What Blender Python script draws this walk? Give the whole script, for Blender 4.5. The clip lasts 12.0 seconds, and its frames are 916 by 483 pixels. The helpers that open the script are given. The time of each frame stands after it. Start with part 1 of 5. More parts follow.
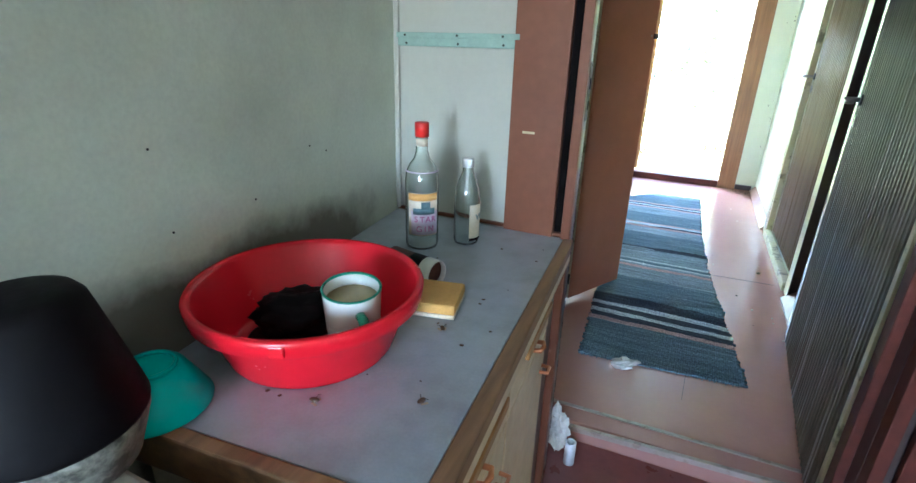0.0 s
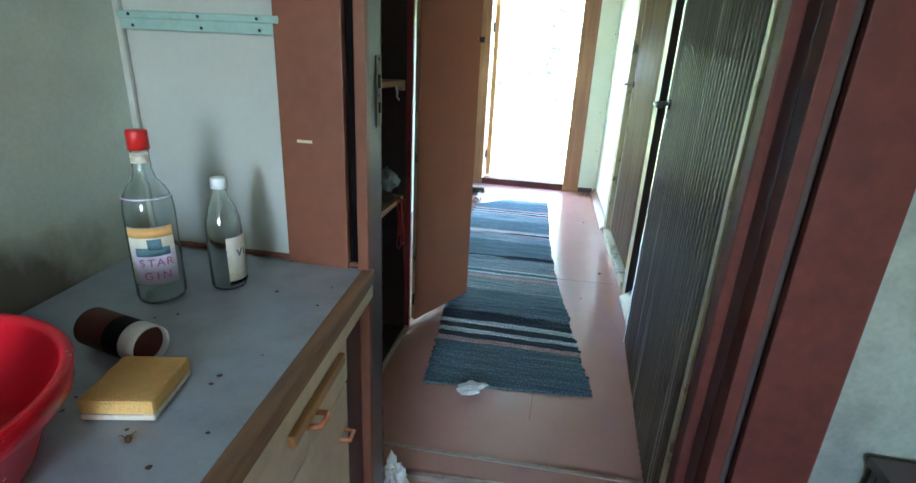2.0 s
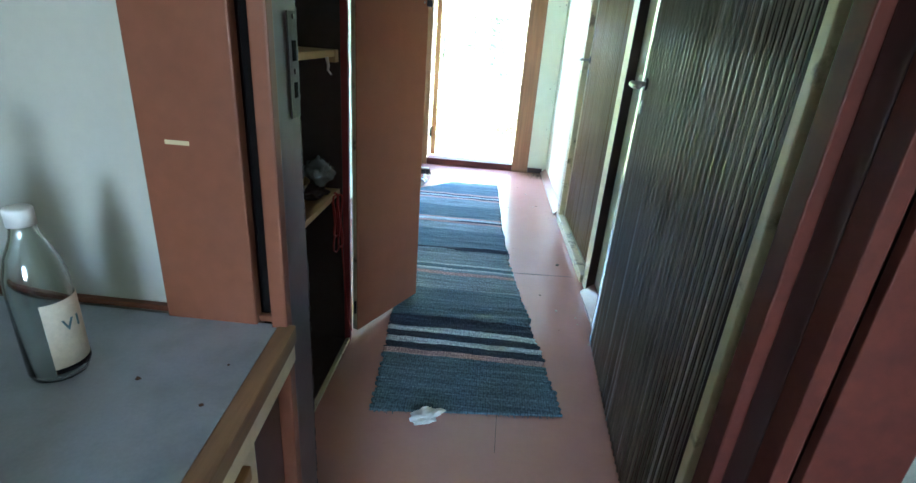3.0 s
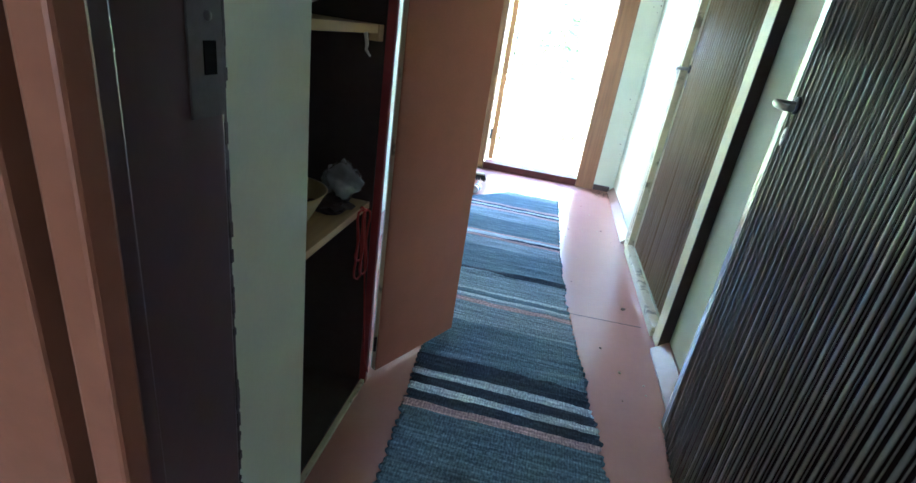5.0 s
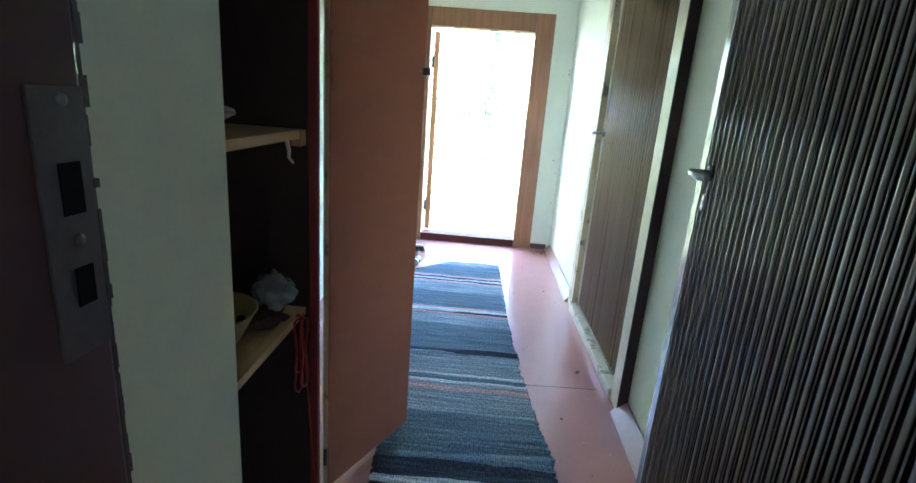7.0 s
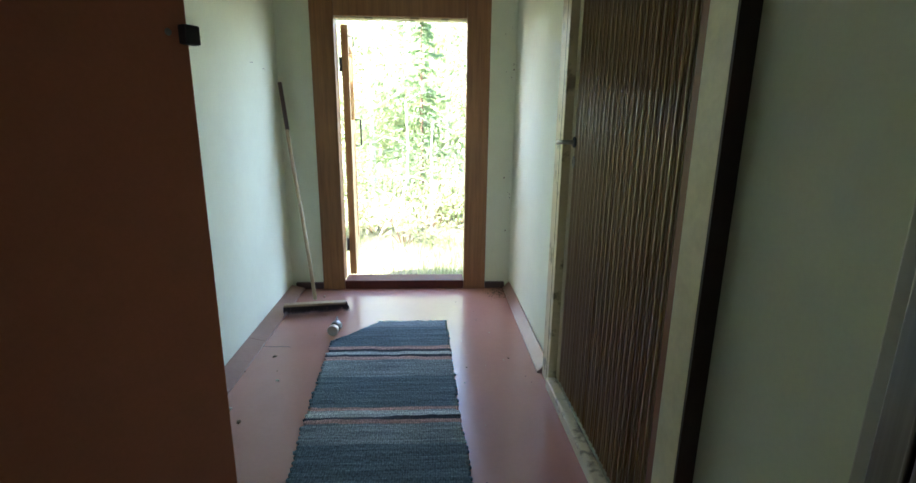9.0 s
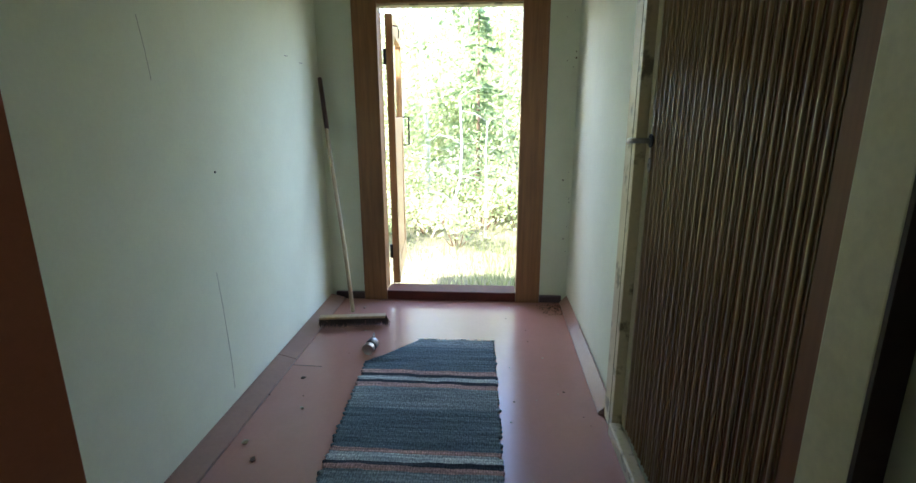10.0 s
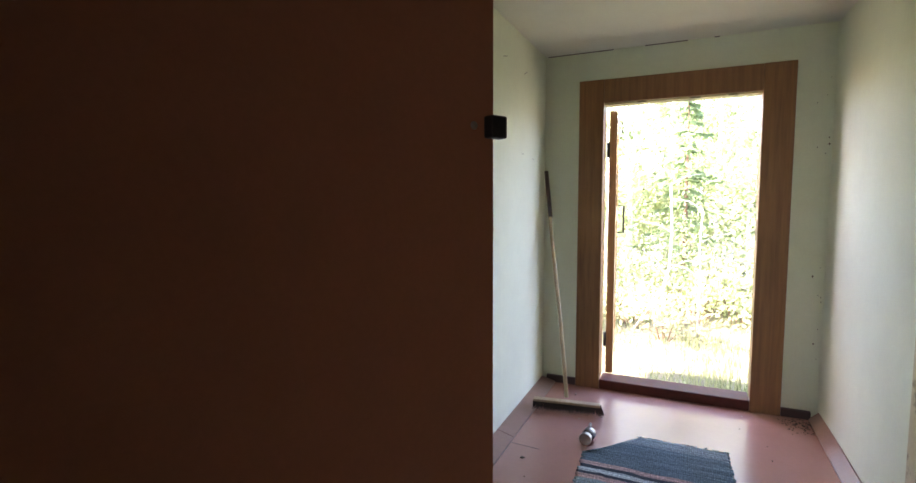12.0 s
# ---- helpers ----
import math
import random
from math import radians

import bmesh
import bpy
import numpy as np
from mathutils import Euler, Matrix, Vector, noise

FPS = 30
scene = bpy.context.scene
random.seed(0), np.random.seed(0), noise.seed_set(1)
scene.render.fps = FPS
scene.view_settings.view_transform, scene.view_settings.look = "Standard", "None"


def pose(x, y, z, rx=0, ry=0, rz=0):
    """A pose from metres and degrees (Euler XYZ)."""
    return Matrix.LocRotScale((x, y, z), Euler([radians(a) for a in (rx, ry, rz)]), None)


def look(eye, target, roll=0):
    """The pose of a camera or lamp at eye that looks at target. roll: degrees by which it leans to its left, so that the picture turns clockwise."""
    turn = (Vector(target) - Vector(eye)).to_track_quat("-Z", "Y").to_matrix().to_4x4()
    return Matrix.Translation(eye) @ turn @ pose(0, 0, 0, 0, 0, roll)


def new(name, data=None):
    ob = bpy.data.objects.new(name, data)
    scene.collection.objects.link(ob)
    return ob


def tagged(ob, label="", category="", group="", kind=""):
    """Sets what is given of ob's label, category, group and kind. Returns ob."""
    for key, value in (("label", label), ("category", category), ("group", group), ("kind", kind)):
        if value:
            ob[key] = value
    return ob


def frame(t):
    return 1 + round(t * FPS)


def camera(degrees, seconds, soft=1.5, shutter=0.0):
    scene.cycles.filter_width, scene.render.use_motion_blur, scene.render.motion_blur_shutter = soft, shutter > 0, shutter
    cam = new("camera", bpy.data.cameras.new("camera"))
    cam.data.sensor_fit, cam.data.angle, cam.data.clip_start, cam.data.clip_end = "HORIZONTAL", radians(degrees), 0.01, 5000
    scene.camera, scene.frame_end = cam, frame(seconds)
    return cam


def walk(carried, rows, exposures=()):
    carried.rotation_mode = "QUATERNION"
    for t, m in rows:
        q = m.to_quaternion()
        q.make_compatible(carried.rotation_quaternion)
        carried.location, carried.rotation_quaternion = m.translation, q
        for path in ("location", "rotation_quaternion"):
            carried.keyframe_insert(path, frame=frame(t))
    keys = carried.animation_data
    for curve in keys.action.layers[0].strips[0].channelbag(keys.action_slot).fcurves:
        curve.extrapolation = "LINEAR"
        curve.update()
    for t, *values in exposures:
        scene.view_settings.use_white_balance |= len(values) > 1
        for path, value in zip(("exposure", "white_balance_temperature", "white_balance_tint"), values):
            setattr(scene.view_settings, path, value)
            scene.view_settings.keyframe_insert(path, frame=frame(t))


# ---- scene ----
cam = camera(84.9, 12.0)
PATH = [
    (0, (0.37, 0.21, 1.36), (-0.412, 1.899, 0.627), 1.6),
    (0.5, (0.374, 0.202, 1.351), (-0.39, 1.896, 0.612), 1.4),
    (1, (0.429, 0.279, 1.353), (-0.172, 2.043, 0.627), 0.3),
    (1.5, (0.474, 0.401, 1.339), (0.031, 2.228, 0.657), 2.5),
    (2, (0.476, 0.517, 1.323), (0.159, 2.371, 0.643), 2.9),
    (2.5, (0.413, 0.666, 1.292), (0.264, 2.523, 0.564), 3.9),
    (2.7, (0.391, 0.738, 1.317), (0.314, 2.595, 0.576), 4.4),
    (4.3, (0.399, 1.24, 1.243), (0.22, 3.052, 0.417), 6.6),
    (4.5, (0.365, 1.268, 1.245), (0.171, 3.085, 0.431), 7.6),
    (5, (0.333, 1.303, 1.259), (0.066, 3.123, 0.474), 8.8),
    (5.5, (0.37, 1.358, 1.293), (0.17, 3.207, 0.557), 5.9),
    (6, (0.348, 1.368, 1.313), (0.221, 3.244, 0.631), 3.3),
    (6.5, (0.324, 1.338, 1.325), (0.204, 3.234, 0.702), 3.5),
    (7, (0.314, 1.374, 1.332), (0.24, 3.3, 0.798), 4.4),
    (7.5, (0.366, 1.586, 1.301), (0.363, 3.526, 0.813), 3.4),
    (7.7, (0.405, 1.721, 1.306), (0.458, 3.665, 0.839), 2.1),
    (9.3, (0.443, 2.537, 1.321), (0.545, 4.472, 0.828), 0.7),
    (9.5, (0.464, 2.612, 1.312), (0.501, 4.549, 0.816), 0.4),
    (9.9, (0.494, 2.762, 1.308), (0.42, 4.699, 0.816), 0.2),
    (10, (0.492, 2.782, 1.312), (0.361, 4.714, 0.813), -0.1),
    (10.5, (0.425, 2.717, 1.341), (0.01, 4.616, 0.873), -0.2),
    (11, (0.356, 2.649, 1.352), (-0.311, 4.494, 0.963), -0.6),
    (11.5, (0.349, 2.636, 1.285), (-0.434, 4.457, 1.022), -0.1),
    (12, (0.3, 2.626, 1.343), (-0.539, 4.433, 1.172), -0.3),
]
walk(cam, [(t, look(eye, target, roll)) for t, eye, target, roll in PATH], [(0.0, 6.45, 5250, 12), (2.2, 6.2, 5150, 8), (4.4, 6.28, 4950, 12), (7.4, 6.0, 5000, 20), (9.2, 4.15, 6050, 16), (10.5, 3.9, 6050, 19), (11.5, 4.15, 6350, 28), (12.0, 4.3, 6600, 32)])

# ---- light ----
world = bpy.data.worlds.new("sky")
scene.world = world
world.use_nodes = True
wn = world.node_tree
sky = wn.nodes.new("ShaderNodeTexSky")
sky.sky_type, sky.sun_disc = "NISHITA", False
sky.sun_elevation, sky.sun_rotation = radians(40), radians(-86)
wn.links.new(sky.outputs["Color"], wn.nodes["Background"].inputs["Color"])
wn.nodes["Background"].inputs["Strength"].default_value = 0.15

sun = new("sun", bpy.data.lights.new("sun", "SUN"))
sun.data.energy, sun.data.angle, sun.data.color = 3.6, radians(0.5), (1.0, 0.94, 0.84)
sun.matrix_world = look((-6.4, -1.6, 5.6), (0, 0, 0))

# daylight of the kitchen window behind the walker
win_light = new("window_daylight", bpy.data.lights.new("window_daylight", "AREA"))
win_light.data.shape, win_light.data.size, win_light.data.size_y = "RECTANGLE", 0.94, 0.95
win_light.data.energy, win_light.data.color = 0.75, (0.96, 1.0, 1.0)
win_light.matrix_world = look((0.62, -3.31, 1.42), (0.62, 0, 1.42))


# ---- materials ----
def tex_coord(nt, scale=(1, 1, 1), kind="Object"):
    c = nt.nodes.new("ShaderNodeTexCoord")
    m = nt.nodes.new("ShaderNodeMapping")
    m.inputs["Scale"].default_value = scale
    nt.links.new(c.outputs[kind], m.inputs["Vector"])
    return m.outputs["Vector"]


def noise_tex(nt, vec, scale, detail=4, rough=0.55):
    n = nt.nodes.new("ShaderNodeTexNoise")
    n.inputs["Scale"].default_value, n.inputs["Detail"].default_value, n.inputs["Roughness"].default_value = scale, detail, rough
    nt.links.new(vec, n.inputs["Vector"])
    return n.outputs["Fac"]


def ramp(nt, fac, stops, mode="LINEAR"):
    r = nt.nodes.new("ShaderNodeValToRGB")
    r.color_ramp.interpolation = mode
    els = r.color_ramp.elements
    while len(els) < len(stops):
        els.new(0.5)
    for e, (p, c) in zip(els, stops):
        e.position, e.color = p, (*c, 1) if len(c) == 3 else c
    nt.links.new(fac, r.inputs["Fac"])
    return r.outputs["Color"]


def mix(nt, fac, a, b, mode="MIX"):
    m = nt.nodes.new("ShaderNodeMix")
    m.data_type, m.blend_type = "RGBA", mode
    for sock, v in ((m.inputs[0], fac), (m.inputs[6], a), (m.inputs[7], b)):
        if isinstance(v, (int, float)):
            sock.default_value = v
        elif isinstance(v, tuple):
            sock.default_value = (*v, 1)
        else:
            nt.links.new(v, sock)
    return m.outputs[2]


def base_mat(name):
    m = bpy.data.materials.new(name)
    m.use_nodes = True
    return m, m.node_tree, m.node_tree.nodes["Principled BSDF"]


def bump(nt, bsdf, height, strength, dist=0.002):
    b = nt.nodes.new("ShaderNodeBump")
    b.inputs["Strength"].default_value, b.inputs["Distance"].default_value = strength, dist
    nt.links.new(height, b.inputs["Height"])
    nt.links.new(b.outputs["Normal"], bsdf.inputs["Normal"])


def worn(name, color, rough=0.6, metal=0.0, vary=0.18, scale=3.0, grain=60.0, bumps=0.15, stretch=(1, 1, 1), dirt=None, dirt_amount=0.35, spec=0.5, rough_vary=0.15, dirt_edge=(0.42, 0.9)):
    """A surface with broad stains, fine grain and relief."""
    m, nt, b = base_mat(name)
    v = tex_coord(nt, stretch)
    big, fine = noise_tex(nt, v, scale, 5), noise_tex(nt, v, grain, 3)
    lo = tuple(max(0, c * (1 - vary)) for c in color)
    hi = tuple(min(1, c * (1 + vary)) for c in color)
    col = ramp(nt, big, [(0.3, lo), (0.7, hi)])
    col = mix(nt, 0.35, col, ramp(nt, fine, [(0.3, lo), (0.7, hi)]))
    if dirt:
        mask = ramp(nt, noise_tex(nt, v, scale * 4.5, 6, 0.6), [(dirt_edge[0], (0, 0, 0)), (dirt_edge[1], (dirt_amount * 0.8,) * 3)])
        col = mix(nt, mask, col, dirt)
    nt.links.new(col, b.inputs["Base Color"])
    rr = ramp(nt, noise_tex(nt, v, scale * 4, 4), [(0.2, (max(0.03, rough - rough_vary * 0.7),) * 3), (0.8, (min(1, rough + rough_vary * 0.7),) * 3)])
    nt.links.new(rr, b.inputs["Roughness"])
    b.inputs["Metallic"].default_value = metal
    b.inputs["Specular IOR Level"].default_value = spec
    if bumps:
        bump(nt, b, fine, bumps)
    return m


def clear(name, color, rough=0.03, ior=1.5):
    m, nt, b = base_mat(name)
    b.inputs["Base Color"].default_value = (*color, 1)
    b.inputs["Roughness"].default_value, b.inputs["IOR"].default_value, b.inputs["Transmission Weight"].default_value = rough, ior, 1.0
    return m


def leafy(name, lo, hi):
    m, nt, b = base_mat(name)
    g = nt.nodes.new("ShaderNodeNewGeometry")
    nt.links.new(ramp(nt, g.outputs["Random Per Island"], [(0.0, lo), (1.0, hi)]), b.inputs["Base Color"])
    b.inputs["Roughness"].default_value = 0.6
    b.inputs["Specular IOR Level"].default_value = 0.25
    tr = nt.nodes.new("ShaderNodeBsdfTranslucent")
    nt.links.new(ramp(nt, g.outputs["Random Per Island"], [(0.0, hi), (1.0, tuple(c * 1.6 for c in hi))]), tr.inputs["Color"])
    ms = nt.nodes.new("ShaderNodeMixShader")
    ms.inputs["Fac"].default_value = 0.5
    nt.links.new(b.outputs["BSDF"], ms.inputs[1])
    nt.links.new(tr.outputs["BSDF"], ms.inputs[2])
    nt.links.new(ms.outputs["Shader"], nt.nodes["Material Output"].inputs["Surface"])
    return m


def wood(name, lo, hi, rough=0.5, grain=(22, 22, 1.2), spec=0.4, relief=0.12):
    m, nt, b = base_mat(name)
    v = tex_coord(nt, grain)
    oi = nt.nodes.new("ShaderNodeObjectInfo")
    shift = nt.nodes.new("ShaderNodeVectorMath")
    shift.operation = "MULTIPLY_ADD"
    nt.links.new(oi.outputs["Random"], shift.inputs[0])
    shift.inputs[1].default_value = (70, 50, 90)
    nt.links.new(v, shift.inputs[2])
    v = shift.outputs[0]
    n1, n2 = noise_tex(nt, v, 2.2, 6, 0.6), noise_tex(nt, tex_coord(nt, (1, 1, 1)), 3.0, 4)
    col = ramp(nt, n1, [(0.32, lo), (0.68, hi)])
    col = mix(nt, 0.3, col, ramp(nt, n2, [(0.3, lo), (0.75, hi)]))
    nt.links.new(col, b.inputs["Base Color"])
    nt.links.new(ramp(nt, n1, [(0.3, (rough - 0.1,) * 3), (0.7, (rough + 0.12,) * 3)]), b.inputs["Roughness"])
    b.inputs["Specular IOR Level"].default_value = spec
    bump(nt, b, n1, relief)
    return m


M_WALL = worn("pale_wall_paint", (0.74, 0.78, 0.62), 0.75, spec=0.2, vary=0.05, scale=1.6, grain=90, bumps=0.06, dirt=(0.42, 0.42, 0.33), dirt_amount=0.16)
M_KWALL = worn("grey_green_hardboard_wall", (0.58, 0.61, 0.50), 0.5, vary=0.14, scale=0.7, grain=120, bumps=0.05, dirt=(0.17, 0.165, 0.115), dirt_amount=0.55)


def brown_patch():
    """A brown patch with a ragged edge on the hardboard above the worktop."""
    m_patchy = M_KWALL.copy()
    m_patchy.name = "brown_patch_hardboard_wall"
    nt = m_patchy.node_tree
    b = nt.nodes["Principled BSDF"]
    wall_col = b.inputs["Base Color"].links[0].from_socket
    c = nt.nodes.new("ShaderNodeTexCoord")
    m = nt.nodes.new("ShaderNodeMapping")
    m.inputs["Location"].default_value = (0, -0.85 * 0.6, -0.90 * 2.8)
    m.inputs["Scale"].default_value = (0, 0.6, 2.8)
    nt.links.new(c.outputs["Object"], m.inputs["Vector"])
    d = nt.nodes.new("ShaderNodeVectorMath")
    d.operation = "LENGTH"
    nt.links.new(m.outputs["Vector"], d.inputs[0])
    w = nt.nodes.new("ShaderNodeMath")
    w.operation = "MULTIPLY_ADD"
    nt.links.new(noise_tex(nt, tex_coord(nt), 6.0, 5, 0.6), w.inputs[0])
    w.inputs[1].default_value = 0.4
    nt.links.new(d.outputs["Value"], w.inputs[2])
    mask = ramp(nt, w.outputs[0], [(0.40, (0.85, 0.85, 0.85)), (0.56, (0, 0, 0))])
    nt.links.new(mix(nt, mask, wall_col, (0.085, 0.055, 0.035)), b.inputs["Base Color"])
    return m_patchy


M_PATCHY = brown_patch()
M_CEIL = worn("ceiling_paint", (0.76, 0.76, 0.68), 0.7, vary=0.05, scale=1.4, grain=70, bumps=0.05, dirt=(0.4, 0.38, 0.3), dirt_amount=0.15)
M_WHITE = worn("white_board_paint", (0.44, 0.43, 0.37), 0.45, vary=0.05, scale=2.5, grain=80, bumps=0.05, dirt=(0.42, 0.4, 0.32), dirt_amount=0.2)
# darker than M_WHITE and blotched: the shade on this wall is in the colour
M_SIDEWALL = worn("shaded_plaster", (0.24, 0.25, 0.19), 0.6, vary=0.25, scale=1.6, grain=90, bumps=0.06, dirt=(0.06, 0.04, 0.035), dirt_amount=0.8)
M_MINT = worn("mint_paint", (0.30, 0.42, 0.36), 0.45, vary=0.15, scale=6, grain=90, dirt=(0.12, 0.16, 0.13))
M_BROWN = worn("brown_gloss_paint", (0.16, 0.056, 0.027), 0.45, spec=0.3, rough_vary=0.06, vary=0.2, scale=3.0, grain=40, bumps=0.12, dirt=(0.3, 0.18, 0.12), dirt_amount=0.12)
M_REDBROWN = worn("red_brown_gloss_paint", (0.095, 0.023, 0.014), 0.55, spec=0.2, vary=0.25, scale=4, grain=40, bumps=0.1, dirt=(0.02, 0.008, 0.008), dirt_amount=0.6, rough_vary=0.05)
M_JAMB = worn("dark_jamb_paint", (0.07, 0.036, 0.036), 0.32, rough_vary=0.06, vary=0.1, scale=3, grain=50, bumps=0.12)
M_HARDB = worn("brown_hardboard", (0.40, 0.145, 0.07), 0.55, vary=0.1, scale=2.2, grain=160, bumps=0.05, dirt=(0.12, 0.06, 0.03), dirt_amount=0.25)
M_FLOOR = worn("red_brown_floor_paint", (0.46, 0.235, 0.185), 0.22, vary=0.05, scale=1.5, grain=45, bumps=0.06, dirt=(0.32, 0.16, 0.12), dirt_amount=0.3, spec=0.7, rough_vary=0.08)
M_KFLOOR = worn("dark_red_floor_paint", (0.21, 0.065, 0.05), 0.32, vary=0.15, scale=3, grain=45, dirt=(0.09, 0.03, 0.03))
M_BASE = worn("brown_baseboard_paint", (0.34, 0.20, 0.15), 0.4, vary=0.12, scale=5, grain=60, dirt=(0.2, 0.12, 0.09))
M_STRIP = worn("rubbed_strip_paint", (0.36, 0.265, 0.21), 0.3, vary=0.15, scale=6, grain=60, dirt=(0.2, 0.12, 0.09))
M_COUNTER = worn("grey_blue_laminate", (0.36, 0.40, 0.455), 0.38, vary=0.12, scale=2.2, grain=200, bumps=0.04, dirt=(0.12, 0.12, 0.125), dirt_amount=0.75)
M_EDGE = wood("worn_counter_edge_wood", (0.10, 0.05, 0.025), (0.36, 0.2, 0.095), 0.5, (14, 1.2, 22))
M_GRIP = wood("orange_grip_wood", (0.26, 0.12, 0.04), (0.48, 0.26, 0.09), 0.4, (14, 1.2, 22))
M_FRONT = worn("cream_cabinet_paint", (0.66, 0.53, 0.36), 0.35, vary=0.12, scale=4, grain=50, dirt=(0.3, 0.17, 0.07), dirt_amount=0.5)
M_COPPER = worn("copper_pull", (0.62, 0.25, 0.12), 0.35, metal=0.6, vary=0.15, scale=20, grain=200)
M_RED = worn("red_plastic", (0.68, 0.006, 0.018), 0.27, rough_vary=0.01, vary=0.03, scale=4, grain=150, bumps=0.03)
M_ENAMEL = worn("white_enamel", (0.75, 0.76, 0.72), 0.22, vary=0.05, scale=8, grain=120, bumps=0.02, dirt=(0.45, 0.4, 0.3), dirt_amount=0.25)
M_GREEN = worn("green_enamel", (0.015, 0.2, 0.12), 0.3, vary=0.1, scale=20)
M_SPONGE = worn("yellow_sponge", (0.66, 0.38, 0.11), 0.9, vary=0.2, scale=14, grain=260, bumps=0.8, dirt=(0.35, 0.15, 0.03))
M_GLASS = clear("bottle_glass", (0.93, 0.97, 0.95))
M_PANE = clear("window_pane", (0.97, 0.99, 0.98), 0.0, 1.1)
M_CAPRED = worn("red_cap", (0.6, 0.02, 0.015), 0.4, vary=0.1, scale=30)
M_CAPWHITE = worn("white_cap", (0.7, 0.7, 0.68), 0.4, vary=0.08, scale=30)
M_LABEL = worn("paper_label", (0.72, 0.62, 0.48), 0.7, vary=0.12, scale=25, grain=200, dirt=(0.5, 0.4, 0.28))
M_DREGS = worn("dried_coffee", (0.40, 0.30, 0.15), 0.5, vary=0.15, scale=25, grain=200)
M_MAUVE = worn("mauve_label_print", (0.52, 0.14, 0.32), 0.7, vary=0.15, scale=25, grain=200)
M_REDPOST = worn("red_post_paint", (0.24, 0.03, 0.028), 0.45, vary=0.15, scale=5, grain=60)
M_PINK = worn("pink_label_print", (0.64, 0.54, 0.64), 0.7, vary=0.15, scale=25, grain=200)
M_SLATE = worn("blue_green_label_print", (0.12, 0.2, 0.22), 0.7, vary=0.3, scale=60, grain=200)
M_ORANGE = worn("orange_label_print", (0.75, 0.4, 0.12), 0.7, vary=0.15, scale=25)
M_BLACK = worn("black_enamel", (0.004, 0.003, 0.004), 0.6, vary=0.3, scale=8, grain=100, dirt=(0.014, 0.011, 0.012), spec=0.12)
M_GREY = worn("grey_speckled_enamel", (0.46, 0.43, 0.36), 0.4, vary=0.4, scale=14, grain=90, dirt=(0.05, 0.04, 0.04), dirt_amount=0.6)
M_GREYPOT = worn("sooty_speckled_enamel", (0.26, 0.25, 0.21), 0.5, vary=0.5, scale=9, grain=120, dirt=(0.012, 0.01, 0.01), dirt_amount=1.0, dirt_edge=(0.45, 0.62))
M_TEAL = worn("teal_plastic", (0.008, 0.60, 0.56), 0.35, vary=0.12, scale=8)
# near-black slab: the shade between the reeds is in its colour
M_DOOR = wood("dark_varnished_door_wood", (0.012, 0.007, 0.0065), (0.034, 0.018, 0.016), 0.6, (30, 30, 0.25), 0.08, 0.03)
M_DOOR2 = wood("olive_varnished_door_wood", (0.25, 0.165, 0.085), (0.43, 0.31, 0.16), 0.3, (30, 30, 0.25), 0.5, 0.03)
# reed crests paler than M_DOOR: their highlights are put into the colour
M_REED = wood("highlit_reed_varnish", (0.17, 0.16, 0.125), (0.31, 0.295, 0.23), 0.2, (30, 30, 0.25), 1.0, 0.03)
# grey for the sheen on the dark glossy stile, put into the colour
M_STILE = wood("sheen_grey_stile_varnish", (0.16, 0.155, 0.13), (0.27, 0.26, 0.22), 0.22, (30, 30, 0.25), 0.8, 0.03)
# darker than the M_DOOR2 reeds: shade between the ribs is in the colour
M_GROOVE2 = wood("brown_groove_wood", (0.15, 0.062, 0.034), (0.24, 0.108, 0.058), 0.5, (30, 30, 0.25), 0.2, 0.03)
M_CASE = worn("dirty_cream_casing_paint", (0.52, 0.45, 0.27), 0.45, vary=0.14, scale=2.2, grain=50, dirt=(0.09, 0.07, 0.04), dirt_amount=0.95, dirt_edge=(0.555, 0.64))
M_OLIVE = worn("olive_cream_casing_paint", (0.66, 0.60, 0.38), 0.45, vary=0.12, scale=4, grain=60, dirt=(0.2, 0.15, 0.07), dirt_amount=0.35)
M_PINE = wood("orange_pine_casing", (0.17, 0.075, 0.028), (0.32, 0.155, 0.06), 0.45)
# paler than M_PINE: daylight on the leaf is put into its wood colour
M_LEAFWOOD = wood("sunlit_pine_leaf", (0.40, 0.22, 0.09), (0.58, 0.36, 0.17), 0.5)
M_METAL = worn("tarnished_steel", (0.42, 0.40, 0.37), 0.35, metal=1.0, vary=0.15, scale=20, grain=150, bumps=0.05)
M_IRON = worn("dark_iron", (0.03, 0.028, 0.027), 0.5, metal=0.6, vary=0.2, scale=20, grain=150)
M_PLATE = worn("worn_strike_plate", (0.062, 0.05, 0.05), 0.55, metal=0.0, vary=0.3, scale=25, grain=150, dirt=(0.05, 0.035, 0.03), dirt_amount=0.7)
M_DARKSLOT = worn("black_slot", (0.004, 0.003, 0.003), 0.9, vary=0.2, scale=20, spec=0.1)
M_SHELF = wood("raw_shelf_wood", (0.40, 0.25, 0.11), (0.62, 0.42, 0.2), 0.6, (22, 1.2, 22))
M_YELLOW = worn("yellowed_plastic", (0.5, 0.38, 0.16), 0.4, vary=0.1, scale=10)
